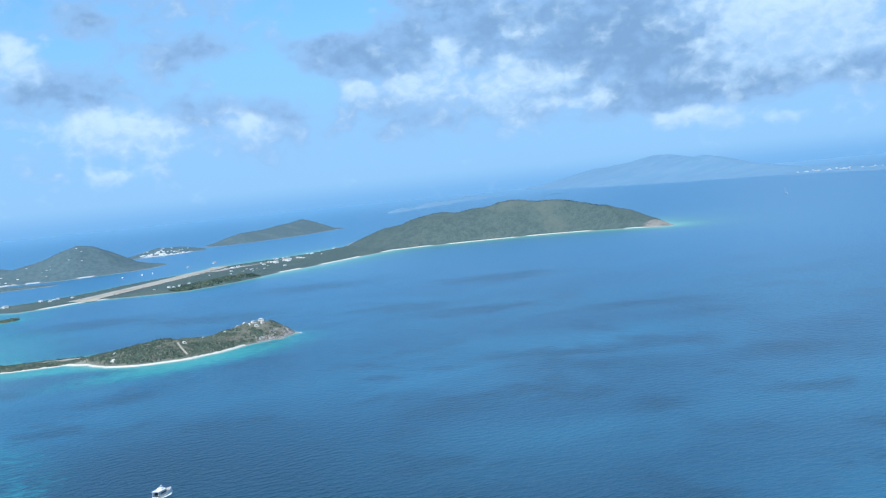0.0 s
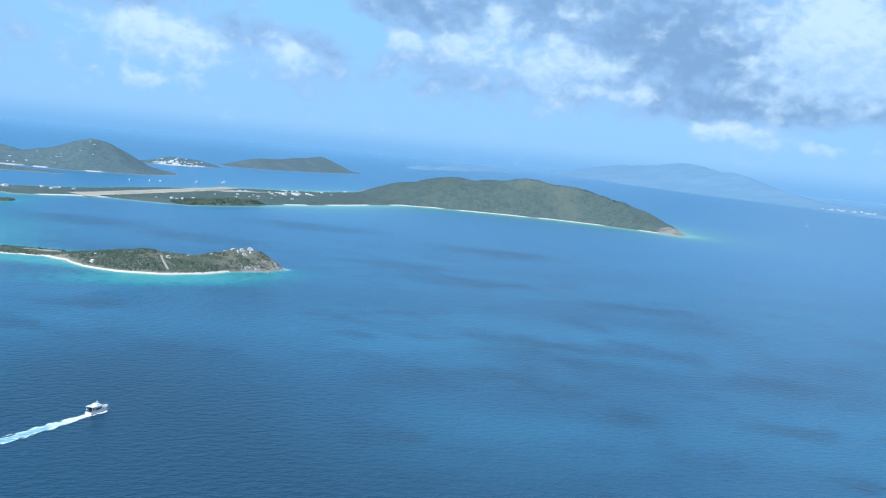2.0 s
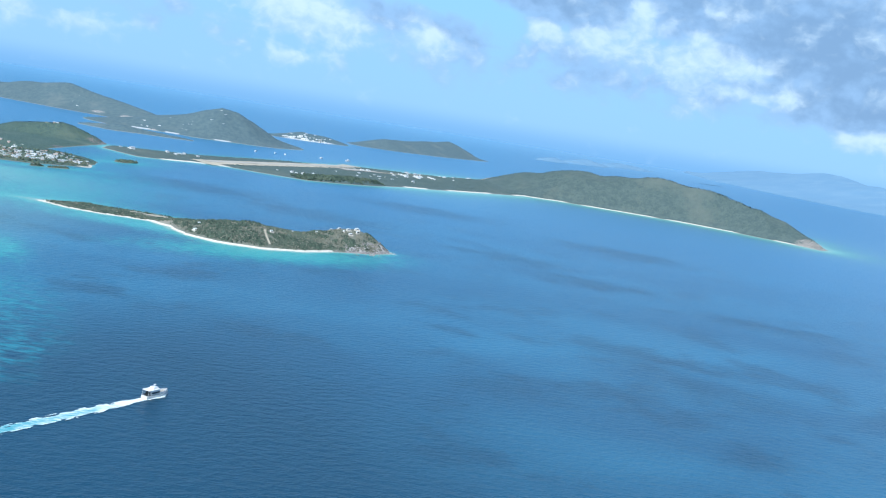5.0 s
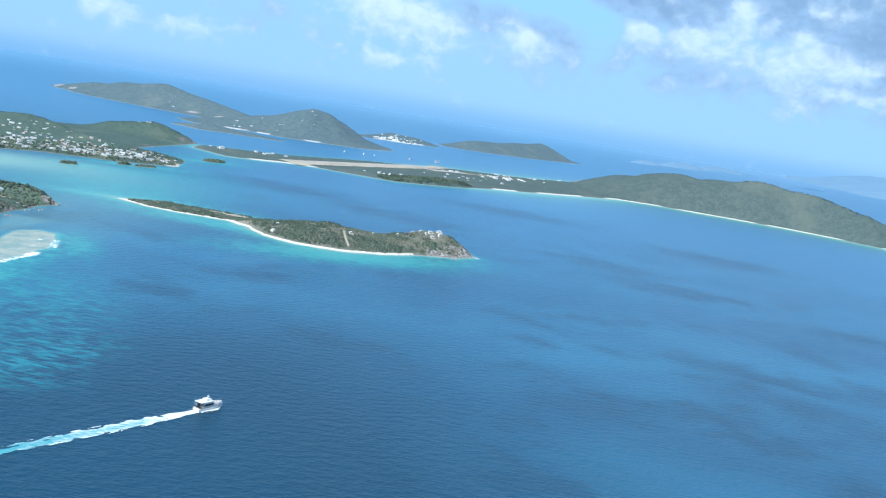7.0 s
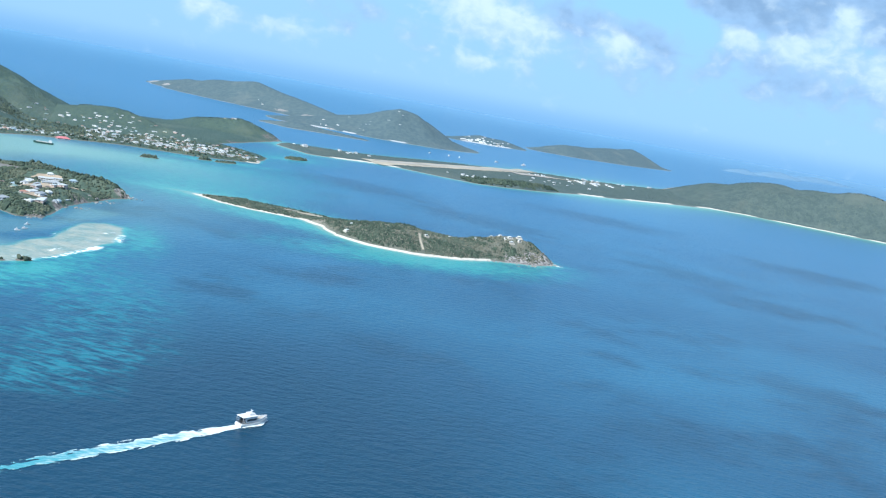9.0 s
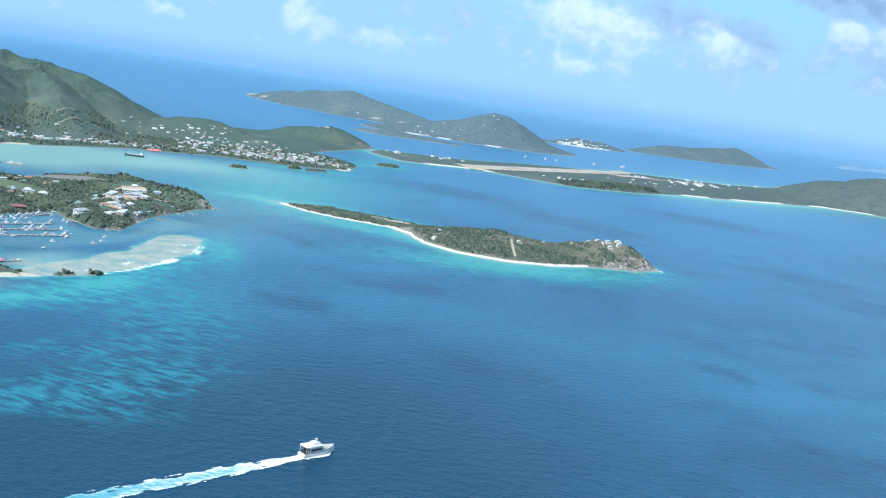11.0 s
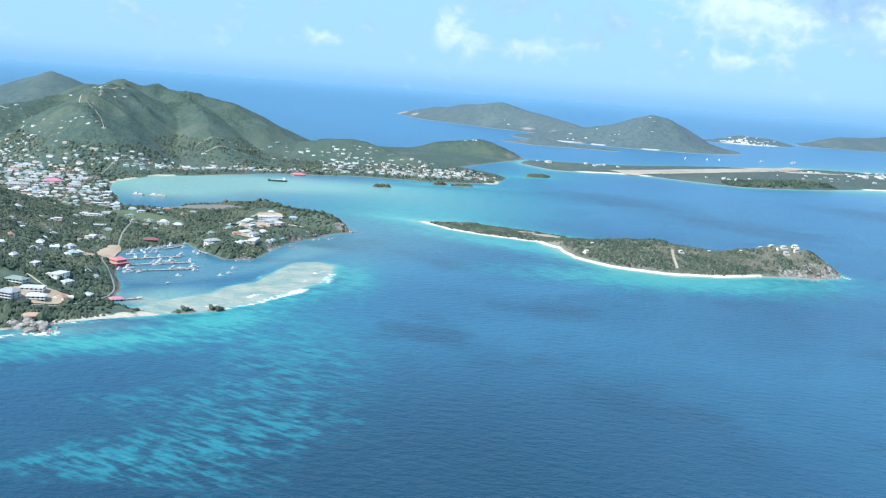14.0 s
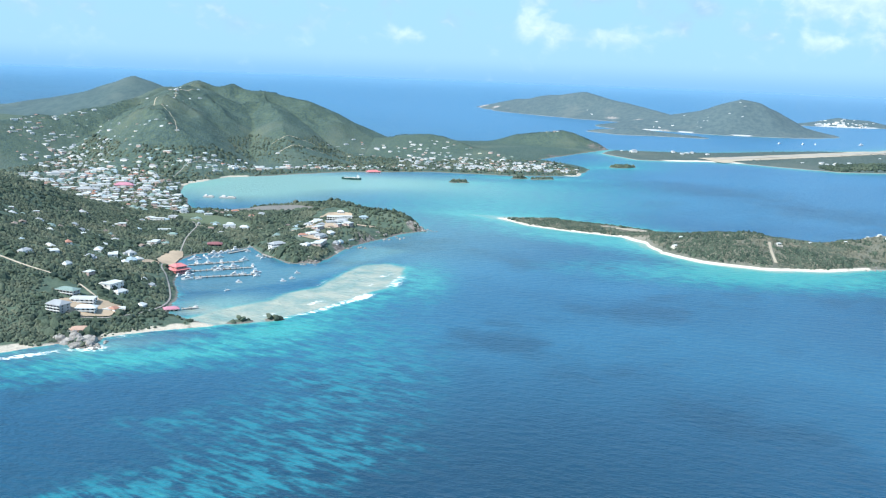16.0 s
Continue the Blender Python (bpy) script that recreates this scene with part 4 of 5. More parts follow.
KINDS = [  # width, depth, height, wall, roof, style, floors, porch, label
    (3.4, 2.5, 1.1, 0, 0, "hip", 1, 0, "white rendered house with white hipped roof among scrub"),
    (2.9, 2.2, 1.0, 1, 1, "gable", 1, 1, "cream house with grey gabled roof and porch"),
    (3.8, 2.7, 1.7, 0, 1, "hip", 2, 1, "two-storey white house with grey roof on the slope"),
    (3.0, 2.6, 1.1, 2, 3, "hip", 1, 0, "pale blue house with blue metal roof"),
    (2.6, 2.1, 1.0, 0, 2, "hip", 1, 0, "small white house with terracotta roof"),
    (4.4, 2.8, 1.6, 0, 0, "flat", 2, 0, "long white flat-roofed two-storey house"),
    (2.5, 2.3, 1.0, 4, 5, "gable", 1, 0, "small grey house with brown roof"),
    (3.2, 2.4, 1.2, 1, 4, "hip", 1, 1, "cream house with green metal roof and porch"),
    (3.6, 2.6, 1.9, 3, 0, "flat", 2, 0, "pink two-storey house with white flat roof"),
]
for w, d, h, wall, roof, style, floors, porch, label in KINDS:
    HOUSES.append(tagged(house(w, d, h, M_WALL[wall], M_ROOF[roof], style, floors, porch), label))

random.seed(5)
VILLAS = [(-135.7, 249.1), (-137.8, 263.4), (-132.8, 256.8), (-143.8, 260.5), (-140.7, 277.1), (-134.2, 280.9), (-128.6, 266.2), (-125.9, 251.0),
          (-120.1, 251.0), (-121.4, 263.0), (-122.6, 273.6), (-112.5, 248.2), (-109.5, 246.2), (-110.9, 261.1), (-107.7, 257.9), (-128.6, 288.5),
          (-124.7, 285.0), (-154.4, 357.9), (-124.0, 279.8), (-104.8, 234.3), (-101.9, 241.4), (-97.5, 319.3), (-88.3, 321.4), (-85.5, 328.6),
          (-93.0, 352.1), (-95.8, 377.3), (-125.8, 352.8), (-120.1, 351.8), (-95.7, 384.8), (-91.1, 340.5), (-91.5, 372.0), (-98.5, 362), (-92, 379), (-86, 381), (-93, 332), (-91, 336), (-88, 334.5), (-87, 342), (-85.5, 324.5), (-79.5, 345), (-128, 359), (-130, 281), (-141, 296)]
HILLSIDE = [(-295, 634), (-292, 639), (-262, 584), (-267, 588), (-284, 637), (-258, 592), (-267, 615), (-272, 628), (-265, 644), (-262, 624), (-258, 630), (-257, 580),
            (-233, 535), (-236, 532), (-231, 538), (-227, 530), (-300, 584), (-293, 586), (-291, 581), (-275, 560), (-279, 556), (-267, 553), (-254, 538), (-300, 571),
            (-304, 559), (-303, 578), (-312, 556), (-312, 598), (-309, 583), (-330, 565), (-319, 540), (-326, 535), (-296, 547), (-288, 544), (-281, 539), (-273, 534),
            (-291, 534), (-294, 526), (-298, 540), (-276, 519), (-187, 575), (-208, 522), (-204, 524), (-200, 518), (-193, 517)]  # houses up the hill behind the town
ZONES = [  # x, y, reach, reach, how many: where houses cluster
    (-212, 430, 40, 36, 190), (-178, 392, 24, 20, 46), (-240, 465, 32, 30, 90), (-285, 520, 26, 20, 40), (-185, 405, 20, 16, 26), (-255, 500, 34, 18, 50), (-215, 505, 24, 10, 24),
    (-300, 575, 32, 22, 40), (-322, 545, 22, 22, 34), (-284, 536, 22, 12, 30), (-256, 540, 18, 12, 10), (-278, 632, 16, 16, 18), (-262, 590, 10, 18, 8), (-92, 345, 14, 22, 14),
    (-95, 640, 36, 26, 44), (-128, 648, 22, 20, 20), (-45, 838, 26, 12, 18), (-148, 666, 22, 12, 10), (-92, 626, 38, 20, 62), (-50, 620, 30, 18, 62), (-110, 655, 30, 20, 14), (-165, 640, 18, 22, 8), (-44, 833, 20, 8, 12), (-148, 335, 26, 30, 34),
    (-165, 295, 18, 26, 20), (-98, 360, 12, 18, 10), (-145, 385, 22, 10, 14)]
COAST = [(-192, 500), (-176, 541), (-143, 562), (-101, 588), (-60, 596), (-24, 610)]  # the bay's shore street


def slope_turn(isle, x, y):
    """Houses look downhill or along their street."""
    gx = level(isle, x + 3, y) - level(isle, x - 3, y)
    gy = level(isle, x, y + 3) - level(isle, x, y - 3)
    if math.hypot(gx, gy) < 0.25:
        return random.choice((20, 110)) + random.uniform(-12, 12)
    return math.degrees(math.atan2(gy, gx)) - 90 + random.uniform(-18, 18)


PLACES = []


def settle(isle, x, y, size, gap=2.6, kind=None):
    if any((x - q[1]) ** 2 + (y - q[2]) ** 2 < gap * gap for q in PLACES):
        return False
    low = min(level(isle, x + a, y + b) for a in (-1.2, 1.2) for b in (-1.0, 1.0))
    if low < 0.3:
        return False
    PLACES.append((isle, x, y, low - 0.15, size * (0.6 if isle is MAIN and y > 560 else 0.74), random.choice((0, 1, 1, 2, 3, 5, 5, 6, 6, 7, 7, 8, 4, 1, 2, 6)) if kind is None else kind, slope_turn(isle, x, y)))
    return True


for k, (x, y) in enumerate(VILLAS):
    settle(MAIN, x, y, random.uniform(0.95, 1.2), 1.0, (2, 0, 5, 3, 4, 0, 2, 0, 8, 1, 0, 5, 0, 0, 1)[k % 15])
for x, y in HILLSIDE:
    settle(MAIN, x, y, random.uniform(0.75, 1.15), 1.0, random.choice((0, 2, 0, 3, 1, 2, 7, 4)))
for cx, cy, rx, ry, count in ZONES:
    made = tries = 0
    while made < count and tries < count * 12:
        tries += 1
        a, r = random.uniform(0, 2 * math.pi), math.sqrt(random.random())
        made += settle(MAIN, cx + rx * r * math.cos(a), cy + ry * r * math.sin(a), random.uniform(0.7, 1.1) if count < 60 else random.uniform(0.75, 1.25))
for (ax, ay), (bx, by) in zip(COAST, COAST[1:]):
    run = math.hypot(bx - ax, by - ay)
    for _ in range(int(run * 1.5)):
        t, off = random.random(), 1.5 + 18 * random.random() ** 2
        settle(MAIN, ax + (bx - ax) * t - (by - ay) / run * off, ay + (by - ay) * t + (bx - ax) / run * off, random.uniform(0.75, 1.15), 2.2)
PLACES.sort(key=lambda q: math.hypot(q[1], q[2] - 30))
taken = set()
def stretch(x, y, size):
    """Every house has its own length, depth and height."""
    own = random.Random(int(x * 31 + y * 57))
    return size * own.uniform(0.75, 1.45), size * own.uniform(0.75, 1.25), size * own.uniform(0.8, 1.15)


for isle, x, y, z, size, kind, turn in PLACES[:300]:
    m = pose(x, y, z, 0, 0, turn)
    one = HOUSES[kind]
    if kind in taken:
        one = copy_thing(HOUSES[kind], m)
    else:
        taken.add(kind)
        one.matrix_basis = m
    one.scale = stretch(x, y, size)


def far_houses(name, places, label):
    """Small far houses, joined: walls, eaves and hipped roofs."""
    verts, faces, mats = [], [], []
    for isle, x, y, z, size, kind, turn in places:
        w, d, h, wall, roof, style = KINDS[kind][:6]
        sx, sy, sz = stretch(x, y, size)
        w, d, h = w * sx, d * sy, h * sz
        c, s = math.cos(radians(turn)), math.sin(radians(turn))
        e, base = 0.08, len(verts)
        rx, ry = (w * 0.5, d * 0.5) if style == "flat" else (w * 0.5, 0.03) if style == "gable" else (w * 0.25, 0.03)
        top = h + (0.08 if style == "flat" else 0.22 * d)
        for px, py, pz in (*rect(-w / 2, -d / 2, w / 2, d / 2, -0.8), *rect(-w / 2, -d / 2, w / 2, d / 2, h),
                           *rect(-w / 2 - e, -d / 2 - e, w / 2 + e, d / 2 + e, h), *rect(-rx, -ry, rx, ry, top)):
            verts.append((x + px * c - py * s, y + px * s + py * c, z + pz))
        for k in range(4):
            n = (k + 1) % 4
            faces += [(base + k, base + n, base + 4 + n, base + 4 + k), (base + 8 + k, base + 8 + n, base + 12 + n, base + 12 + k)]
            mats += [wall, 5 + roof]
        faces += [(base + 12, base + 13, base + 14, base + 15), (base + 11, base + 10, base + 9, base + 8)]
        mats += [5 + roof, 5 + roof]
    me = mesh_of(name, verts, faces, M_WALL[0], False)
    for mat in M_WALL[1:] + M_ROOF:
        me.materials.append(mat)
    me.polygons.foreach_set("material_index", np.array(mats, np.int32))
    return tagged(new(name, me), label, "houses", kind="stuff")


far_houses("hillside_houses", PLACES[300:], "many small pale houses on the far hillsides")
HERE = len(PLACES)
for isle, x, y, rx, ry, count, low, high in ((CAMANOE, 85, 1150, 60, 26, 16, 0.6, 1.0), (SCRUB, 296, 1444, 40, 12, 22, 1.0, 1.9), (SCRUB, 300, 1470, 40, 14, 8, 0.8, 1.2),
                                             (BEEF, 290, 922, 60, 18, 24, 0.7, 1.4), (BEEF, 165, 770, 40, 16, 16, 0.7, 1.1), (BEEF, 350, 965, 50, 16, 10, 0.8, 1.4), (BEEF, 240, 860, 50, 30, 12, 0.6, 1.0), (GORDA, 1950, 1440, 40, 260, 60, 0.9, 1.9),
                                             (BEEF, 40, 800, 40, 12, 8, 0.9, 1.3), (GUANA, -10, 1365, 60, 20, 5, 0.7, 1.0)):
    made = tries = 0
    while made < count and tries < 400:
        tries += 1
        a, r = random.uniform(0, 2 * math.pi), math.sqrt(random.random())
        made += settle(isle, x + rx * r * math.cos(a), y + ry * r * math.sin(a), random.uniform(low, high), 4.0, random.choice((0, 0, 5, 2, 1)))
far_houses("island_houses", PLACES[HERE:], "scattered white buildings on the outer islands")


# ---- larger buildings ----
def block(x, y, w, d, floors, turn, wall, roof_mat, label, roof="hip", isle=MAIN, name="apartment_block", step=0.62):
    """A building of several floors with slabs, balconies' rails and windows on each."""
    z = min(level(isle, x + a, y + b) for a in (-w / 3, w / 3) for b in (-d / 3, d / 3))
    ob = thing(name, pose(x, y, z, 0, 0, turn), label, "building")
    h = floors * step
    part("wall", box(-w / 2, -d / 2, -1.0, w / 2, d / 2, h), wall, ob)
    for f in range(floors):
        z0 = f * step
        deck = part("balcony", box(-w / 2 - 0.1, -d / 2 - 0.35, z0 + step - 0.07, w / 2 + 0.1, -d / 2 - 0.004, z0 + step), wall, ob)
        if f + 1 < floors:
            part("railing", box(-w / 2 - 0.1, -d / 2 - 0.35, z0 + step + 0.004, w / 2 + 0.1, -d / 2 - 0.31, z0 + step + 0.2), M_WALL[0], deck)
        n = max(3, int(w / 0.9))
        for k in range(n):
            cx = (k + 0.5) / n * w - w / 2
            part("window", box(cx - 0.24, -d / 2 - 0.03, z0 + 0.08, cx + 0.24, -d / 2 + 0.02, z0 + step * 0.78), M_GLASS, ob)
        for sx in (-1, 1):
            for cy in (-d / 4, d / 4):
                part("window", box(sx * w / 2 - 0.03, cy - 0.2, z0 + 0.15, sx * w / 2 + 0.03, cy + 0.2, z0 + step * 0.72), M_GLASS, ob)
    if roof == "hip":
        part("roof", hip_roof(w, d, h + 0.004, 0.24 * min(w, d), 0.3), roof_mat, ob)
    else:
        part("roof", box(-w / 2 - 0.12, -d / 2 - 0.12, h + 0.004, w / 2 + 0.12, d / 2 + 0.12, h + 0.16), roof_mat, ob)
    return ob


block(-113.7, 227.0, 3.6, 3.2, 3, -12, M_WALL[4], M_ROOF[1], "three-storey grey apartment block with balconies on bare earth")
block(-117.0, 236.5, 4.6, 2.4, 2, -10, M_WALL[4], M_ROOF[4], "two-storey grey apartment block with green roof")
block(-112.0, 234.4, 5.2, 2.6, 2, 12, M_WALL[0], M_ROOF[0], "white two-storey apartment block with flat roof", "flat")
block(-108.8, 230.0, 4.0, 2.3, 2, 15, M_WALL[2], M_ROOF[0], "pale blue and white apartment block")
block(-104.9, 234.6, 4.8, 2.0, 1, 28, M_WALL[1], M_ROOF[0], "long low cream building with white flat roof", "flat", name="villa")
block(-104.4, 219.8, 3.4, 2.2, 1, 25, M_WALL[3], M_ORANGE, "cream house with orange tile roof on coastal rocks", name="villa")
block(-95.8, 378.0, 5.5, 3.0, 2, 10, M_WALL[0], M_ROOF[0], "large white two-storey house on the headland", "flat", name="villa")
block(-97.4, 320.6, 4.5, 2.6, 2, 60, M_WALL[0], M_ROOF[1], "white waterside building beside the marina", name="villa")
block(-128, 562, 7.0, 4.0, 2, 33, M_WALL[3], M_RED, "red-roofed waterfront building with pink walls", name="warehouse")
block(-208, 436, 7.5, 4.5, 2, 25, M_WALL[3], M_PINK, "large building with pink walls and red roof in the town", name="warehouse")
block(-194, 418, 7.5, 3.5, 1, 25, M_WALL[0], M_ROOF[0], "long white shed in the town", "flat", name="warehouse")
block(-215, 416, 6.5, 4.0, 2, 20, M_WALL[1], M_ROOF[1], "cream town building with grey roof", name="warehouse")


def red_club(x, y, w, d, turn, label):
    """Tiered red roofs over open verandas on the quay."""
    ob = thing("marina_building", pose(x, y, max(level(MAIN, x, y), 0.3), 0, 0, turn), label, "building")
    part("wall", box(-w / 2, -d / 2, -1.2, w / 2, d / 2, 0.8), M_RED, ob)
    part("roof", hip_roof(w, d, 0.804, 0.35, 0.4, 0.1, 0.75), M_RED, ob)
    part("upper_wall", box(-w * 0.36, -d * 0.36, 0.9, w * 0.36, d * 0.36, 1.6), M_WALL[3], ob)
    part("upper_roof", hip_roof(w * 0.72, d * 0.72, 1.604, 0.7, 0.3, 0.1, 0.4), M_RED, ob)
    for k in range(6):
        cx = (k + 0.5) / 6 * w - w / 2
        part("window", box(cx - 0.2, -d / 2 - 0.03, 0.15, cx + 0.2, -d / 2 + 0.02, 0.6), M_GLASS, ob)
        part("window", box(cx * 0.7 - 0.14, -d * 0.36 - 0.03, 1.15, cx * 0.7 + 0.14, -d * 0.36 + 0.02, 1.5), M_GLASS, ob)
    part("lantern", hip_roof(w * 0.2, d * 0.2, 2.0, 0.4, 0.1), M_RED, ob)
    return ob


red_club(-112.6, 284.1, 4.6, 4.0, 62, "red two-storey marina building with tiered red roofs on the quay")
block(-96.2, 245.0, 3.0, 2.0, 1, 35, M_WALL[3], M_PINK, "low building with pinkish red roof on the sea wall", name="marina_building")
block(-118, 322, 4.2, 2.4, 1, 20, M_DULL, M_DULL, "dark red low shed behind the docks", name="shed")


# ---- marina: docks and boats ----
def dock(ax, ay, bx, by, wide=0.8):
    run = math.hypot(bx - ax, by - ay)
    ob = thing("dock", pose(ax, ay, 0, 0, 0, math.degrees(math.atan2(by - ay, bx - ax))), "grey weathered timber dock on piles in the marina", "dock", "docks of the marina")
    n = int(run / 1.6)
    for k in range(n):
        x0, x1 = k * run / n + 0.02, (k + 1) * run / n - 0.02
        part("deck_panel", box(x0, -wide / 2, 0.24, x1, wide / 2, 0.34), M_WOOD, ob)
        for side in (-1, 1):
            part("post", rod((x0 + 0.1, side * (wide / 2 + 0.06), -1.2), (x0 + 0.1, side * (wide / 2 + 0.06), 0.62), 0.07, 0.06), M_PILE, ob)
    return ob


DOCKS = [(-113.8, 293.8, -101.7, 304.4), (-110.5, 285.6, -96.1, 296.9), (-105.8, 278.9, -91.6, 288.7), (-110.5, 314.4, -107.2, 322.4), (-100.2, 316.0, -96.0, 312.4), (-94, 246, -91.2, 248.6)]
for row in DOCKS:
    dock(*row)


def hull_rings(length, beam, height, bow=0.5):
    rings = []
    for t, wide, keel, rise in ((0.0, 0.86, -0.25, 0.0), (0.15, 0.97, -0.35, 0.0), (0.45, 1.0, -0.4, 0.02), (0.7, 0.82, -0.35, 0.10), (0.88, 0.45, -0.25, 0.22), (1.0, 0.03, -0.05, 0.32)):
        x, b, top = (t - 0.5) * length, beam / 2 * wide, height * (1 + rise)
        rings.append([(x, -b, top), (x, -b * 0.85, 0.0), (x, -b * 0.2, keel * height), (x, b * 0.2, keel * height), (x, b * 0.85, 0.0), (x, b, top)])
    return rings


def motor_yacht(length=3.2, beam=1.15):
    ob = thing("motor_yacht", pose(0, 0, 0), "white motor yacht moored at the docks", "boat", "boats in the marina")
    part("hull", loft(hull_rings(length, beam, 0.42)), M_HULL, ob)
    cabin = part("cabin", loft([rect(-length * .30, -beam * .4, length * .22, beam * .4, 0.42), rect(-length * .28, -beam * .36, length * .12, beam * .36, 0.86)]), M_HULL, ob)
    part("windscreen", loft([rect(-length * .2, -beam * .405, length * .20, beam * .405, 0.55), rect(-length * .2, -beam * .385, length * .165, beam * .385, 0.72)]), M_GLASS, cabin)
    part("flybridge", box(-length * .26, -beam * .34, 0.864, length * .02, beam * .34, 1.0), M_HULL, ob)
    part("bimini", box(-length * .24, -beam * .36, 1.32, length * .0, beam * .36, 1.37), M_HULL, ob)
    for sx in (-length * .22, -length * .02):
        for sy in (-beam * .32, beam * .32):
            part("post", rod((sx, sy, 0.98), (sx, sy, 1.33), 0.02, 0.02, 4), M_METAL, ob)
    return ob


def sail_boat(length=2.8, beam=0.9):
    ob = thing("sailing_boat", pose(0, 0, 0), "white sailing boat with bare mast moored at the docks", "boat", "boats in the marina")
    part("hull", loft(hull_rings(length, beam, 0.34)), M_HULL, ob)
    part("coachroof", loft([rect(-length * .15, -beam * .3, length * .22, beam * .3, 0.34), rect(-length * .12, -beam * .24, length * .18, beam * .24, 0.5)]), M_DECK, ob)
    part("mast", rod((length * .08, 0, 0.3), (length * .08, 0, 3.9), 0.045, 0.03), M_METAL, ob)
    part("boom", rod((length * .06, 0, 0.85), (-length * .36, 0, 0.8), 0.06, 0.05), M_HULL, ob)
    return ob


SAIL_AT = (1108, 967)
YACHT, SAILER = motor_yacht(), sail_boat()
random.seed(9)
BERTHS = [  # boats at the docks and along the quay
    (-112.6, 296.4), (-109.9, 298.6), (-107.2, 300.9), (-116.4, 301.6), (-113.6, 305.8), (-110.4, 308.2), (-102.4, 306.0), (-105.6, 292.4), (-104.2, 293.6), (-102.8, 294.8), (-101.2, 295.9),
    (-103.6, 290.0), (-96.8, 298.8), (-97.6, 286.6), (-95.6, 288.0), (-92.6, 290.6), (-91.2, 287.2), (-108.3, 281.4), (-106.8, 277.0), (-104.0, 278.4), (-110.0, 279.2), (-115.0, 303.6), (-112.0, 307.2), (-116.9, 305.4), (-115.6, 308.2), (-114.2, 311.2), (-112.8, 313.8), (-111.9, 317.2), (-110.4, 320.2)]
ANCHORED = [(-91.9, 268.2), (-92.7, 278.1), (-82.4, 283.3), (-81.2, 287.3), (-82.1, 294.4), (-92.2, 249.6), (-106.2, 319.6), (-108.2, 326.4), (-98.4, 311.6), (-100.6, 313.8), (-105.0, 325.8)]
fleet = [(x, y, random.choice((41, 41, 41, 131)) + random.choice((0, 180)) + random.uniform(-8, 8)) for x, y in BERTHS] + [(x, y, random.uniform(0, 90)) for x, y in ANCHORED]
first = set()
for k, (x, y, turn) in enumerate(fleet):
    proto = SAILER if k % 5 == 4 or k in (3, 21) else YACHT
    size = random.uniform(0.6, 1.0) if k < len(BERTHS) else 0.55
    m = pose(x, y, 0.02, 0, 0, turn)
    one = proto if proto not in first else copy_thing(proto, m)
    if proto not in first:
        first.add(proto)
        one.matrix_basis = m
    one.scale = (size, size, size)


def cruising_yacht(x, y, turn, size):
    """A yacht under full sail."""
    ob = thing("sailing_yacht", pose(x, y, 0, 0, 8, turn), "white yacht under full sail on open water", "boat")
    part("hull", loft(hull_rings(3.4, 1.0, 0.36)), M_HULL, ob)
    part("mast", rod((0.25, 0, 0.3), (0.25, 0, 4.6), 0.05, 0.03), M_METAL, ob)
    for name, pts in (("mainsail", [(0.2, 0, 0.7), (-1.5, 0.35, 0.75), (0.22, 0.05, 4.5)]), ("jib", [(1.6, 0, 0.5), (0.3, 0.4, 0.6), (0.3, 0.05, 4.0)])):
        a, b, c = (Vector(p) for p in pts)
        off = Vector((0, 0.03, 0))
        part(name, loft([[a, b, c], [a + off, b + off, c + off]]), M_HULL, ob)
    ob.scale = (size, size, size)
    return ob


for x, y, turn, size in ((264, 1062, 200, 2.0), (452, 1042, 150, 1.8), (170, 1010, 60, 1.4), (182, 1016, 80, 1.2), (148, 1002, 40, 1.3), (228, 1040, 20, 1.5)):
    copy_thing(YACHT, pose(x, y, 0.02, 0, 0, turn)).scale = (size, size, size)


cruising_yacht(SAIL_AT[0], SAIL_AT[1], 70, 2.4)


def cargo_ship(x, y, turn):
    ob = thing("cargo_ship", pose(x, y, 0, 0, 0, turn), "small dark green cargo ship with white wheelhouse at anchor", "ship")
    part("hull", loft(hull_rings(10, 2.3, 0.9)), M_GREEN, ob)
    part("deck", box(-2.2, -0.9, 0.9, 3.6, 0.9, 1.15), M_DECK, ob)
    part("wheelhouse", loft([rect(-4.2, -0.9, -2.4, 0.9, 0.9), rect(-4.0, -0.8, -2.7, 0.8, 2.1)]), M_HULL, ob)
    part("bridge_windows", box(-2.72, -0.75, 1.6, -2.55, 0.75, 1.9), M_GLASS, ob)
    part("mast", rod((-3.0, 0, 2.4), (-3.0, 0, 4.0), 0.08, 0.04), M_METAL, ob)
    part("crane", rod((1.5, 0, 1.1), (3.8, 0, 2.4), 0.09, 0.06), M_METAL, ob)
    return ob


cargo_ship(-130, 524.5, 192)


def barge(x, y, length, turn):
    ob = thing("barge", pose(x, y, 0, 0, 0, turn), "low grey work barge at anchor in the bay", "barge", "barges in the bay")
    part("hull", loft([rect(-length / 2 + .3, -0.9, length / 2 - .3, 0.9, -0.3), rect(-length / 2, -1.0, length / 2, 1.0, 0.2), rect(-length / 2, -1.0, length / 2, 1.0, 0.55)]), M_WALL[4], ob)
    part("deckhouse", box(-length * .36, -0.6, 0.554, -length * .12, 0.6, 1.25, bevel=0.05), M_HULL, ob)
    part("cargo", box(length * .02, -0.7, 0.554, length * .38, 0.7, 0.85, bevel=0.05), M_DECK, ob)
    return ob


barge(-158.3, 431, 6.8, 12)
barge(-166.5, 430.2, 4.4, 8)


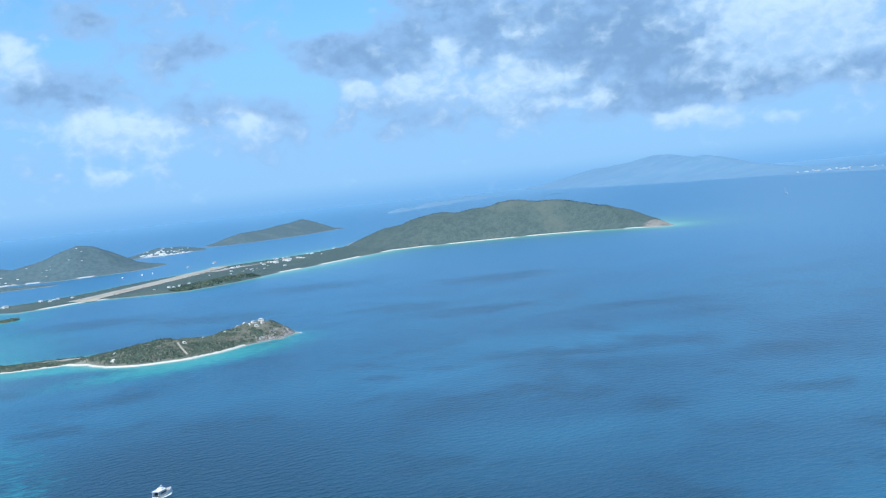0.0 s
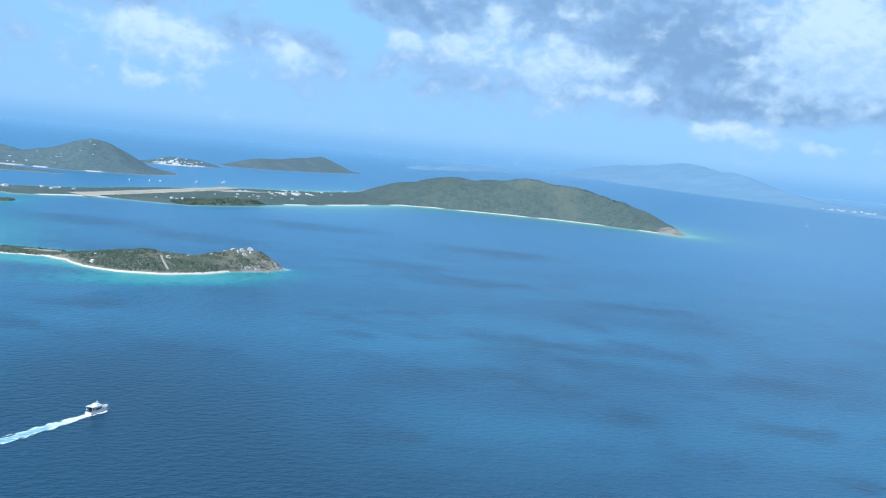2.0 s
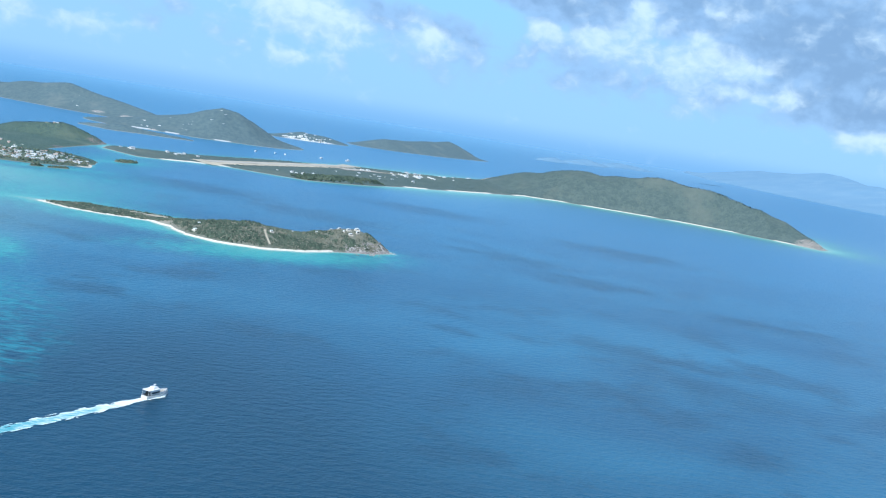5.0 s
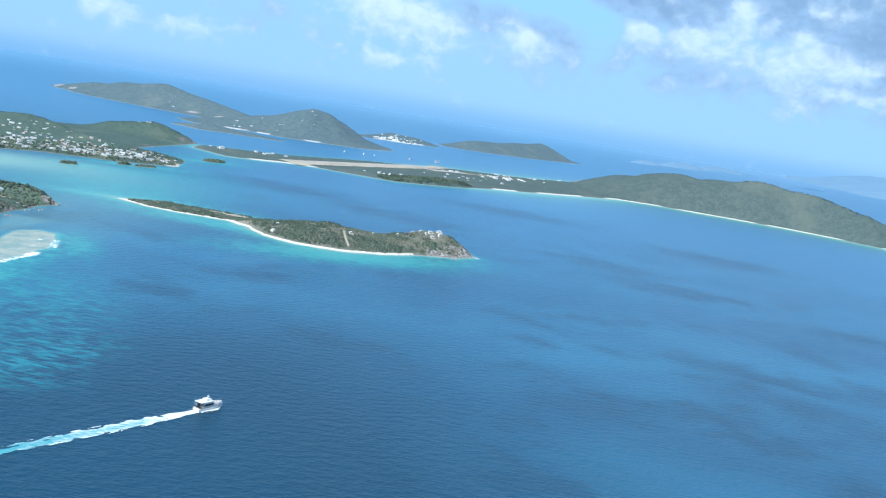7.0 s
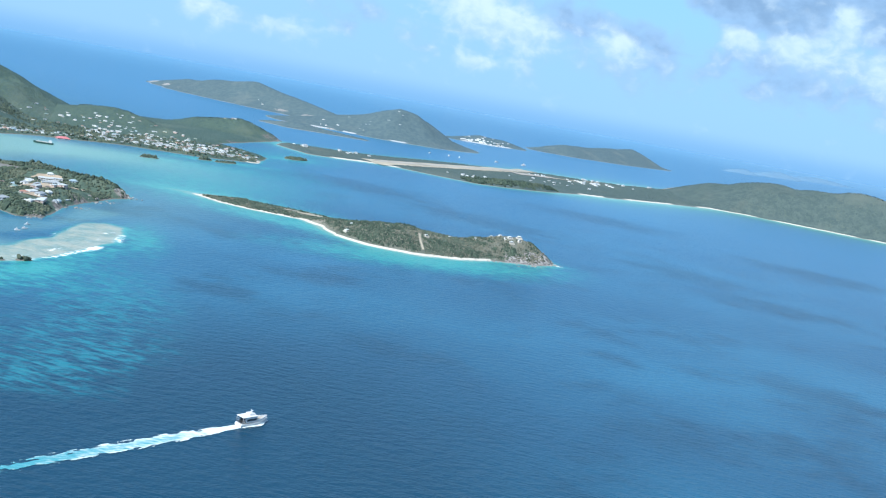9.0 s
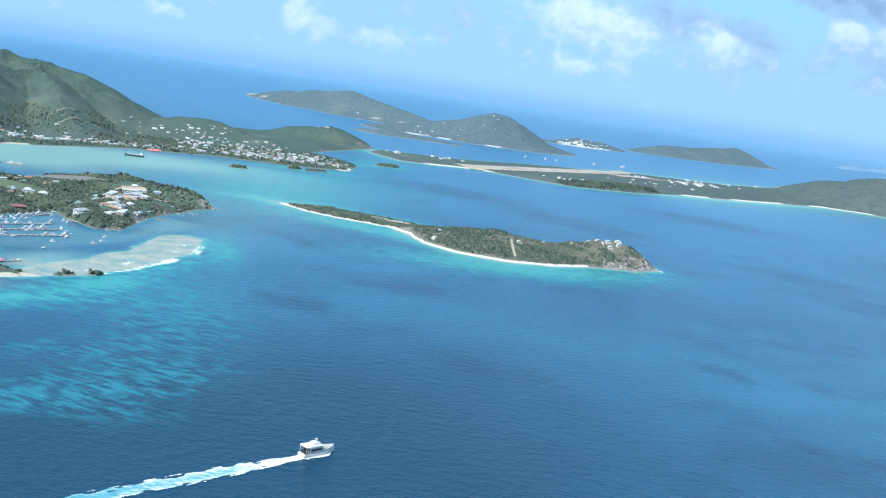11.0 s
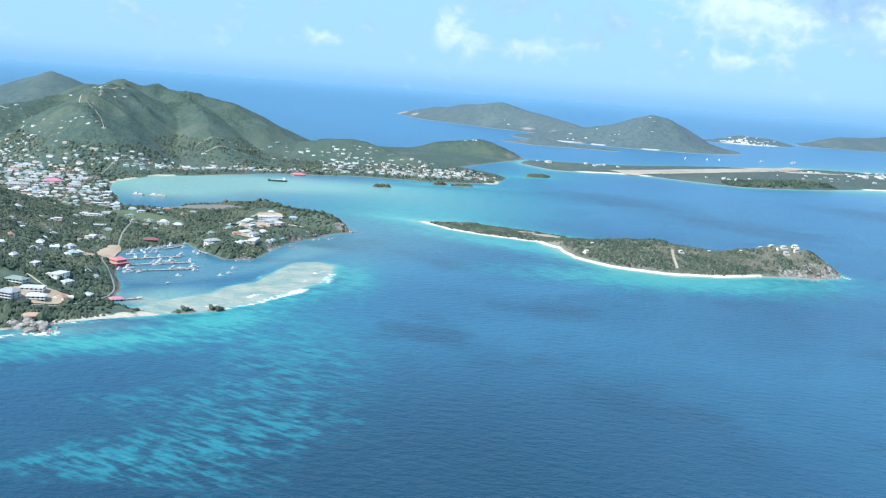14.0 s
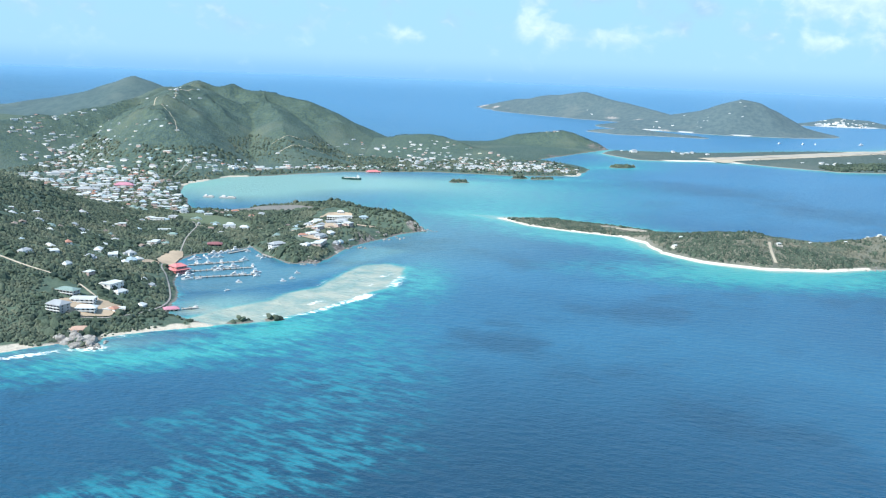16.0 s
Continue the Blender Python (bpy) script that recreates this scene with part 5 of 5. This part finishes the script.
# ---- the ferry under way, and its wake ----
def ferry(x, y, turn):
    ob = thing("ferry", pose(x, y, 0, 0, 0, turn), "white motor ferry with flat cabin roof and open foredeck under way", "boat")
    L, B = 6.6, 2.1
    part("hull", loft(hull_rings(L, B, 0.62)), M_HULL, ob)
    part("foredeck", loft([[(0.25, -0.8, 0.80), (1.6, -0.68, 0.86), (2.7, -0.2, 0.98), (2.7, 0.2, 0.98), (1.6, 0.68, 0.86), (0.25, 0.8, 0.80)],
                           [(0.25, -0.78, 0.84), (1.6, -0.66, 0.90), (2.7, -0.19, 1.02), (2.7, 0.19, 1.02), (1.6, 0.66, 0.90), (0.25, 0.78, 0.84)]]), M_DECK, ob)
    for side in (-1, 1):
        part("bulwark", loft([[(0.2, side * 1.0, 0.76), (0.2, side * 0.92, 0.76), (0.2, side * 0.92, 1.05), (0.2, side * 1.0, 1.05)],
                              [(1.5, side * 0.84, 0.82), (1.5, side * 0.76, 0.82), (1.5, side * 0.76, 1.12), (1.5, side * 0.84, 1.12)],
                              [(3.1, side * 0.10, 0.96), (3.1, side * 0.04, 0.96), (3.1, side * 0.04, 1.25), (3.1, side * 0.10, 1.25)]]), M_HULL, ob)
        for px in (-3.0, -2.6):
            part("post", rod((px, side * 0.85, 0.75), (px, side * 0.85, 1.75), 0.04, 0.04, 5), M_HULL, ob)
    cabin = part("cabin", box(-2.3, -0.96, 0.76, 0.1, 0.96, 1.74, bevel=0.06), M_HULL, ob)
    for side in (-1, 1):
        part("side_window", box(-2.2, side * 0.98 - 0.02, 1.05, -0.1, side * 0.98 + 0.02, 1.42), M_GLASS, cabin)
    # near-black panel and deck stand for the shade in the open stern
    part("aft_opening", box(-2.36, -0.75, 0.8, -2.28, 0.75, 1.55), M_SHADE, cabin)
    part("aft_deck", box(-3.1, -0.85, 0.752, -2.37, 0.85, 0.79), M_SHADE, ob)
    part("roof", box(-3.1, -1.04, 1.75, 0.2, 1.04, 1.86, bevel=0.03), M_HULL, ob)
    part("windscreen", loft([rect(0.10, -0.85, 0.24, 0.85, 1.1), rect(0.06, -0.85, 0.14, 0.85, 1.6)]), M_GLASS, cabin)
    part("wheelhouse", loft([rect(-1.5, -0.65, 0.0, 0.65, 1.864), rect(-1.4, -0.55, -0.25, 0.55, 2.25)]), M_HULL, ob)
    mast = part("mast", rod((-0.6, 0, 2.2), (-0.6, 0, 2.95), 0.05, 0.03), M_METAL, ob)
    part("radar", box(-0.75, -0.28, 2.6, -0.45, 0.28, 2.68), M_HULL, mast)
    for k in range(4):
        part("bench", box(0.5 + 0.45 * k, -0.42 + 0.05 * k, 0.87, 0.72 + 0.45 * k, 0.42 - 0.05 * k, 1.04), M_WOOD, ob)
    return ob


ferry(-6.0, 139.9, 41)


def foam():
    m, n, skin = material("wake_foam", 0.7)
    at = n.add("ShaderNodeNewGeometry").outputs["Position"]
    old = n.stored("age")
    turn = n.add("ShaderNodeMapping", {"Vector": at, "Rotation": (0, 0, radians(-39)), "Scale": (0.5, 1.4, 1.0)}).outputs[0]
    churn = n.noise(turn, 1.1, 6.0, 0.65)
    gone = n.span(n.math("ADD", n.math("MULTIPLY", n.math("SUBTRACT", churn, 0.5), 0.9), old), 0.05, 0.45)
    n.tree.links.new(n.mix(gone, (0.62, 0.71, 0.71), (0.055, 0.29, 0.35)), skin.inputs["Base Color"])
    bump = n.add("ShaderNodeBump", {"Strength": 0.7, "Distance": 0.3, "Height": churn})
    n.tree.links.new(bump.outputs[0], skin.inputs["Normal"])
    return m


def wake(x, y, turn, length=64.0):
    """White water behind the ferry, torn along both edges and breaking up astern."""
    us, vs = np.arange(0, length, 0.16), np.linspace(-1, 1, 45)
    u, v, faces = sheet(us, vs)
    half = 1.05 + 0.9 * soft(u, 0, 16) + 0.5 * soft(u, 16, length)
    w = v * half + 0.25 * bumps(u, 0 * u, 9, 2, 14) * soft(u, 6, 30)
    age = np.clip(0.06 * soft(u, 2, 10) + 0.26 * (1 - np.abs(v) ** 2) * soft(u, 3, 16) + 0.34 * soft(u, 18, length), 0, 1)
    c, s = math.cos(radians(turn)), math.sin(radians(turn))
    X, Y = x - u * c - w * s, y - u * s + w * c
    torn = bumps(u * 0.55 + 40, w * 1.7, 1.2, 5, 12)
    z = 0.05 + 0.05 * torn * soft(u, 0, 3)
    keep = np.abs(v) < 0.86 + 0.75 * torn * soft(u, 0, 6) - 0.4 * soft(u, 12, length)
    keep &= torn > -0.95 + 1.2 * soft(u, 6, length) - 0.2 * np.abs(v) * (1 - soft(u, 20, length))
    faces = faces[keep[faces].all(axis=1)]
    me = mesh_of("wake", np.stack([X, Y, z], 1), faces, foam())
    me.attributes.new("age", "FLOAT", "POINT").data.foreach_set("value", age.astype(np.float32))
    return tagged(new("wake", me), "white foaming wake behind the ferry", "wake", kind="stuff")


wake(-8.3, 137.8, 40.6)


def bow_wave(x, y, turn):
    """White water thrown along both sides of the hull."""
    us, vs = np.arange(-3.2, 3.6, 0.1), np.linspace(0, 1, 12)
    u, v, faces = sheet(us, vs)
    hull = 0.95 * (1 - soft(u, 0.4, 3.4)) + 0.04
    torn = bumps(u * 1.4, v * 2.0 + 9, 1.0, 4, 15)
    wide = 0.18 + 0.55 * soft(u, 3.4, 0.5)
    verts, quads = [], []
    for side in (-1, 1):
        w = side * (hull + v * wide)
        c, s = math.cos(radians(turn)), math.sin(radians(turn))
        keep = v < 0.72 + 0.7 * torn
        quads.append((faces if side > 0 else faces[:, ::-1])[keep[faces].all(axis=1)] + len(u) * len(verts))
        verts.append(np.stack([x + u * c - w * s, y + u * s + w * c, 0.07 + 0.05 * torn + 0.1 * (1 - v)], 1))
    me = mesh_of("bow_wave", np.concatenate(verts), np.concatenate(quads), bpy.data.materials["wake_foam"])
    me.attributes.new("age", "FLOAT", "POINT").data.foreach_set("value", np.zeros(len(me.vertices), np.float32))
    return tagged(new("bow_wave", me), "white bow wave along the ferry's hull", "wake", kind="stuff")


bow_wave(-6.0, 139.9, 41)


# ---- rocks, villa of the beach island ----
def boulder(seed):
    rnd = random.Random(seed)
    bm = bmesh.new()
    bmesh.ops.create_icosphere(bm, subdivisions=2, radius=1)
    shift = Vector((rnd.uniform(0, 50), rnd.uniform(0, 50), 0))
    for v in bm.verts:
        v.co *= 1 + 0.45 * noise.noise(v.co * 1.3 + shift) + 0.15 * noise.noise(v.co * 4 + shift)
        v.co.z *= 0.8
    me = bpy.data.meshes.new("boulder")
    bm.to_mesh(me)
    bm.free()
    me.materials.append(M_ROCK)
    return me


STONES = [boulder(k) for k in range(5)]
random.seed(21)
for isle, cx, cy, spread, count, low, high in ((MAIN, -101.2, 213.6, 3.4, 26, 0.7, 1.7), (MAIN, -104.8, 215.4, 2.6, 10, 0.6, 1.3), (MAIN, -78.5, 338, 7.0, 16, 0.3, 0.7), (MAIN, -72, 362, 7.0, 16, 0.3, 0.8), (MAIN, -98.5, 213.4, 3.4, 16, 0.35, 0.9), (BUCK, 113.5, 375.5, 4.0, 22, 0.4, 1.0), (BUCK, 100, 366.5, 7.0, 22, 0.35, 0.9),
                                               (MAIN, -64.5, 381, 4.5, 20, 0.4, 1.0), (MAIN, -84, 307.5, 5.0, 14, 0.3, 0.6), (BUCK, 86, 362.5, 5.0, 12, 0.25, 0.6)):
    for _ in range(count):
        x, y = cx + random.gauss(0, spread * 0.5), cy + random.gauss(0, spread * 0.4)
        ob = new("boulder", random.choice(STONES))
        size = random.uniform(low, high) * 0.8
        ob.matrix_basis = pose(x, y, max(level(isle, x, y), -0.1), 0, 0, random.uniform(0, 360)) @ Matrix.Diagonal((size, size * random.uniform(.8, 1.2), size * random.uniform(.7, 1.4), 1))
        tagged(ob, "grey weathered boulder at the waterline", "boulder", "boulders on the shore")


def pavilion(x, y, w, d, turn, label):
    z = level(BUCK, x, y)
    ob = thing("villa_pavilion", pose(x, y, z, 0, 0, turn), label, "villa", "villa on the beach island")
    part("terrace", box(-w / 2 - 0.4, -d / 2 - 0.5, -1.5, w / 2 + 0.4, d / 2 + 0.3, 0.06), M_STONE, ob)
    part("wall", box(-w / 2, -d / 2, 0.064, w / 2, d / 2, 0.5), M_WALL[0], ob)
    part("roof", hip_roof(w, d, 0.504, 0.26 * min(w, d), 0.06), M_ROOF[0], ob)
    for k in (-1, 0, 1):
        part("window", box(k * w * 0.3 - 0.2, -d / 2 - 0.03, 0.12, k * w * 0.3 + 0.2, -d / 2 + 0.02, 0.42), M_GLASS, ob)


SMALL = 0.62
for x, y, w, d, turn in ((94.1, 380.0, 2.6, 1.9, 10), (90.3, 382.0, 2.2, 1.6, 25), (98.4, 381.0, 3.2, 2.2, -5), (101.8, 383.5, 2.4, 1.8, 15), (95.5, 385.0, 2.4, 1.8, 5), (87.0, 384.0, 1.6, 1.3, 30),
                         (56.2, 367.6, 2.0, 1.6, 20), (23.5, 366.4, 2.6, 1.8, 40), (25.6, 373.6, 1.8, 1.4, 10), (79.0, 378.6, 1.6, 1.2, 0), (67.5, 376.4, 1.4, 1.1, 25), (94.4, 376.6, 2.6, 1.6, 8), (91.6, 378.6, 1.6, 1.2, 70), (98.0, 378.2, 2.0, 1.4, 30)):
    pavilion(x, y, w * SMALL, d * SMALL, turn, "white-roofed villa pavilion on a stone terrace atop the cliff" if x > 85 else "small white-roofed cottage among the scrub")


# ---- scrub ----
def clear_of(x, y):
    """True where nothing is built."""
    ok = np.ones(x.shape, bool)
    for isle, px, py, z, size, kind, turn in PLACES[:HERE]:
        ok &= (x - px) ** 2 + (y - py) ** 2 > (1.6 * size) ** 2
    for half, mat, points in TRACKS:
        for a, b in zip(points, points[1:]):
            s, _ = along(x, y, [(*a, half + 0.55, 1), (*b, half + 0.55, 1)])
            ok &= s < 0
    for cx, cy, rx, ry, turn, mat in CLEARINGS:
        c, s = math.cos(radians(turn)), math.sin(radians(turn))
        u, v = ((x - cx) * c + (y - cy) * s) / rx, (-(x - cx) * s + (y - cy) * c) / ry
        ok &= u * u + v * v > 1.0
    for cx, cy, r in ((-113.7, 227, 2.6), (-117, 236.5, 2.6), (-95.8, 378, 3.4), (-113.6, 283.6, 3.6), (-96.6, 245.2, 2.8), (-128, 562, 4.2), (-208, 436, 4.5),
                      (-194, 418, 4.5), (-215, 416, 4.2), (-118, 322, 2.6), (94, 381, 3.5), (99, 382, 3.8), (89, 383, 2.4), (56.2, 367.4, 1.7), (-97.4, 320.6, 2.6), (-104.4, 219.6, 2.4)):
        ok &= (x - cx) ** 2 + (y - cy) ** 2 > r * r
    return ok


def scrub(name, isle, x0, y0, x1, y1, gap, low, high, mat, label, margin=1.6, seed=1, keep=None, thin=0.4, bare=0.30, squat=1.0):
    """Bushes and low trees, each a lumpy crown of its own, as dense as the slopes show."""
    rng = np.random.default_rng(seed)
    gx, gy = np.meshgrid(np.arange(x0, x1, gap), np.arange(y0, y1, gap))
    x = (gx + rng.uniform(-0.5, 0.5, gx.shape) * gap).ravel()
    y = (gy + rng.uniform(-0.5, 0.5, gx.shape) * gap).ravel()
    ok = isle.shore(x, y) > margin + rng.uniform(0, 1.2, x.shape)
    x, y = x[ok], y[ok]
    ok = clear_of(x, y) & (bumps(x, y, 14 * gap, 4, seed + 60) > -bare + thin * rng.uniform(-0.6, 0.6, x.shape))
    if keep is not None:
        ok &= keep(x, y)
    x, y = x[ok], y[ok]
    z = isle.height(x, y)
    n = len(x)
    size = rng.uniform(low, high, n) * (1 + 0.35 * bumps(x, y, 9 * gap, 3, seed + 5))
    size = size * np.where(rng.random(n) < 0.07, 1.55, 1.0)
    if squat < 0.6:  # low canopy: a rounded cap
        a = np.arange(6) * np.pi / 3
        shape = np.array([(0, 0, 1.0)] + [(math.cos(k), math.sin(k), -0.25) for k in a])
        tri = np.array([(0, k + 1, (k + 1) % 6 + 1) for k in range(6)])
    else:  # a bush or tree: crown, shoulder and skirt, all uneven
        a, b = np.arange(5) * 0.4 * np.pi, np.arange(5) * 0.4 * np.pi + 0.63
        shape = np.array([(0.1, 0, 1.0)] + [(0.8 * math.cos(k), 0.8 * math.sin(k), 0.55) for k in a] + [(math.cos(k), math.sin(k), -0.3) for k in b])
        tri = np.array([(0, k + 1, (k + 1) % 5 + 1) for k in range(5)] + [(k + 1, k + 6, (k + 1) % 5 + 1) for k in range(5)]
                       + [(k + 6, (k + 1) % 5 + 6, (k + 1) % 5 + 1) for k in range(5)])
    m = len(shape)
    spin = rng.uniform(0, 2 * np.pi, n)
    c, s = np.cos(spin)[:, None], np.sin(spin)[:, None]
    r = size[:, None] * rng.uniform(0.62, 1.3, (n, m))
    vx, vy, vz = shape[:, 0] * r, shape[:, 1] * r, shape[:, 2] * r * rng.uniform(0.6, 1.15, (n, 1)) * squat
    dx, dy = vx * c - vy * s, vx * s + vy * c
    lean_x, lean_y = isle.height(x + 0.7, y) - z, isle.height(x, y + 0.7) - z
    lie = np.clip(lean_x / 0.7, -2, 2)[:, None] * dx + np.clip(lean_y / 0.7, -2, 2)[:, None] * dy
    verts = np.stack([x[:, None] + dx, y[:, None] + dy, z[:, None] + 0.2 * size[:, None] * squat + vz + lie], 2).reshape(-1, 3)
    faces = (tri[None] + m * np.arange(n)[:, None, None]).reshape(-1, 3)
    return tagged(new(name, mesh_of(name, verts, faces, mat, squat < 0.6)), label, "scrub", kind="stuff")


scrub("coast_scrub", MAIN, -205, 185, -58, 450, 0.66, 0.24, 0.55, M_LEAF, "dense dark green coastal scrub and low trees", 0.25, 2, lambda x, y: (y < 448) & (spots(x, y, [(-112, 203, 5), (-192, 475, 10), (-95, 224, 0.9), (-91.5, 227.2, 0.9), (-88, 230.2, 1.0), (-84, 234, 1.6)]) < 0.4)
      & ((x < -106) | (y < 325) | (bumps(x, y, 9, 3, 95) > 0.0)), bare=0.28)
scrub("coast_trees", MAIN, -205, 185, -58, 450, 1.9, 0.5, 1.0, M_TREE, "dark broad-crowned trees standing above the coastal scrub", 0.6, 32,
      lambda x, y: (y < 448) & (bumps(x, y, 16, 3, 93) > np.where((x > -106) & (y > 325), 0.25, -0.1)) & (spots(x, y, [(-112, 203, 6), (-90, 228, 5)]) < 0.4), bare=0.9)
scrub("town_trees", MAIN, -290, 370, -20, 640, 2.1, 0.45, 0.9, M_LEAF, "dark shade trees between the houses of the town", 1.0, 12,
      lambda x, y: (bumps(x, y, 22, 3, 91) > -0.25) & (MAIN.height(x, y) < 13), bare=0.5)
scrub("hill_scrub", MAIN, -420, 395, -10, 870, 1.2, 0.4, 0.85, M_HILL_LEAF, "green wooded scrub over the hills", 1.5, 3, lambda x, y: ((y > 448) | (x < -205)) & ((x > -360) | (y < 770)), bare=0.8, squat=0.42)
scrub("near_hill_scrub", MAIN, -330, 180, -205, 395, 1.6, 0.6, 1.2, M_LEAF, "green scrub on the near hill", 2.0, 4, bare=0.8)
scrub("island_scrub", BUCK, -45, 345, 118, 432, 0.55, 0.2, 0.5, M_ISLE_LEAF, "low green and grey scrub on the beach island", 0.8, 5,
      lambda x, y: ((np.abs(x - 53.3) > 0.9) | (y > 369)) & (spots(x, y, [(97, 366, 5), (106, 370, 6)]) < 0.8)
      & (0.7 * bumps(x, y, 2.2, 3, 88) + 0.5 * bumps(x, y, 9, 2, 89) > -0.30 + 0.26 * soft(x, 50, 80)) & (spots(x, y, [(10, 408, 6), (2, 413, 4)]) < 0.5), thin=0.65, bare=0.5)
scrub("island_dry_scrub", BUCK, -45, 345, 118, 432, 0.5, 0.13, 0.34, M_STRAW, "grey and straw-coloured low bushes on the beach island", 0.8, 45,
      lambda x, y: ((np.abs(x - 53.3) > 0.8) | (y > 369)) & (bumps(x, y, 1.6, 2, 47) > -0.25) & (spots(x, y, [(10, 408, 6), (2, 413, 4)]) < 0.5), bare=1.0)
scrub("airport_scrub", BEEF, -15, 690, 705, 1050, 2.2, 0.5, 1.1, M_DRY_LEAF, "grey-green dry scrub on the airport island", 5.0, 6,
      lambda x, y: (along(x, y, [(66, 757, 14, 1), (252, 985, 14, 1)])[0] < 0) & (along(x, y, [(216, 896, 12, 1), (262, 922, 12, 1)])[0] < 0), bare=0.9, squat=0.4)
scrub("headland_scrub", BEEF, 120, 715, 232, 790, 1.5, 0.7, 1.3, M_TREE, "dark green mangrove and scrub on the low headland", 1.0, 26,
      lambda x, y: along(x, y, [(150, 738, 14, 1), (190, 752, 18, 1), (218, 765, 10, 1)])[0] > 0, bare=1.0)
scrub("mangrove", ISLETS, -88, 232, 16, 690, 0.8, 0.4, 0.8, M_LEAF, "dark mangrove bushes on the islets", 0.1, 7)
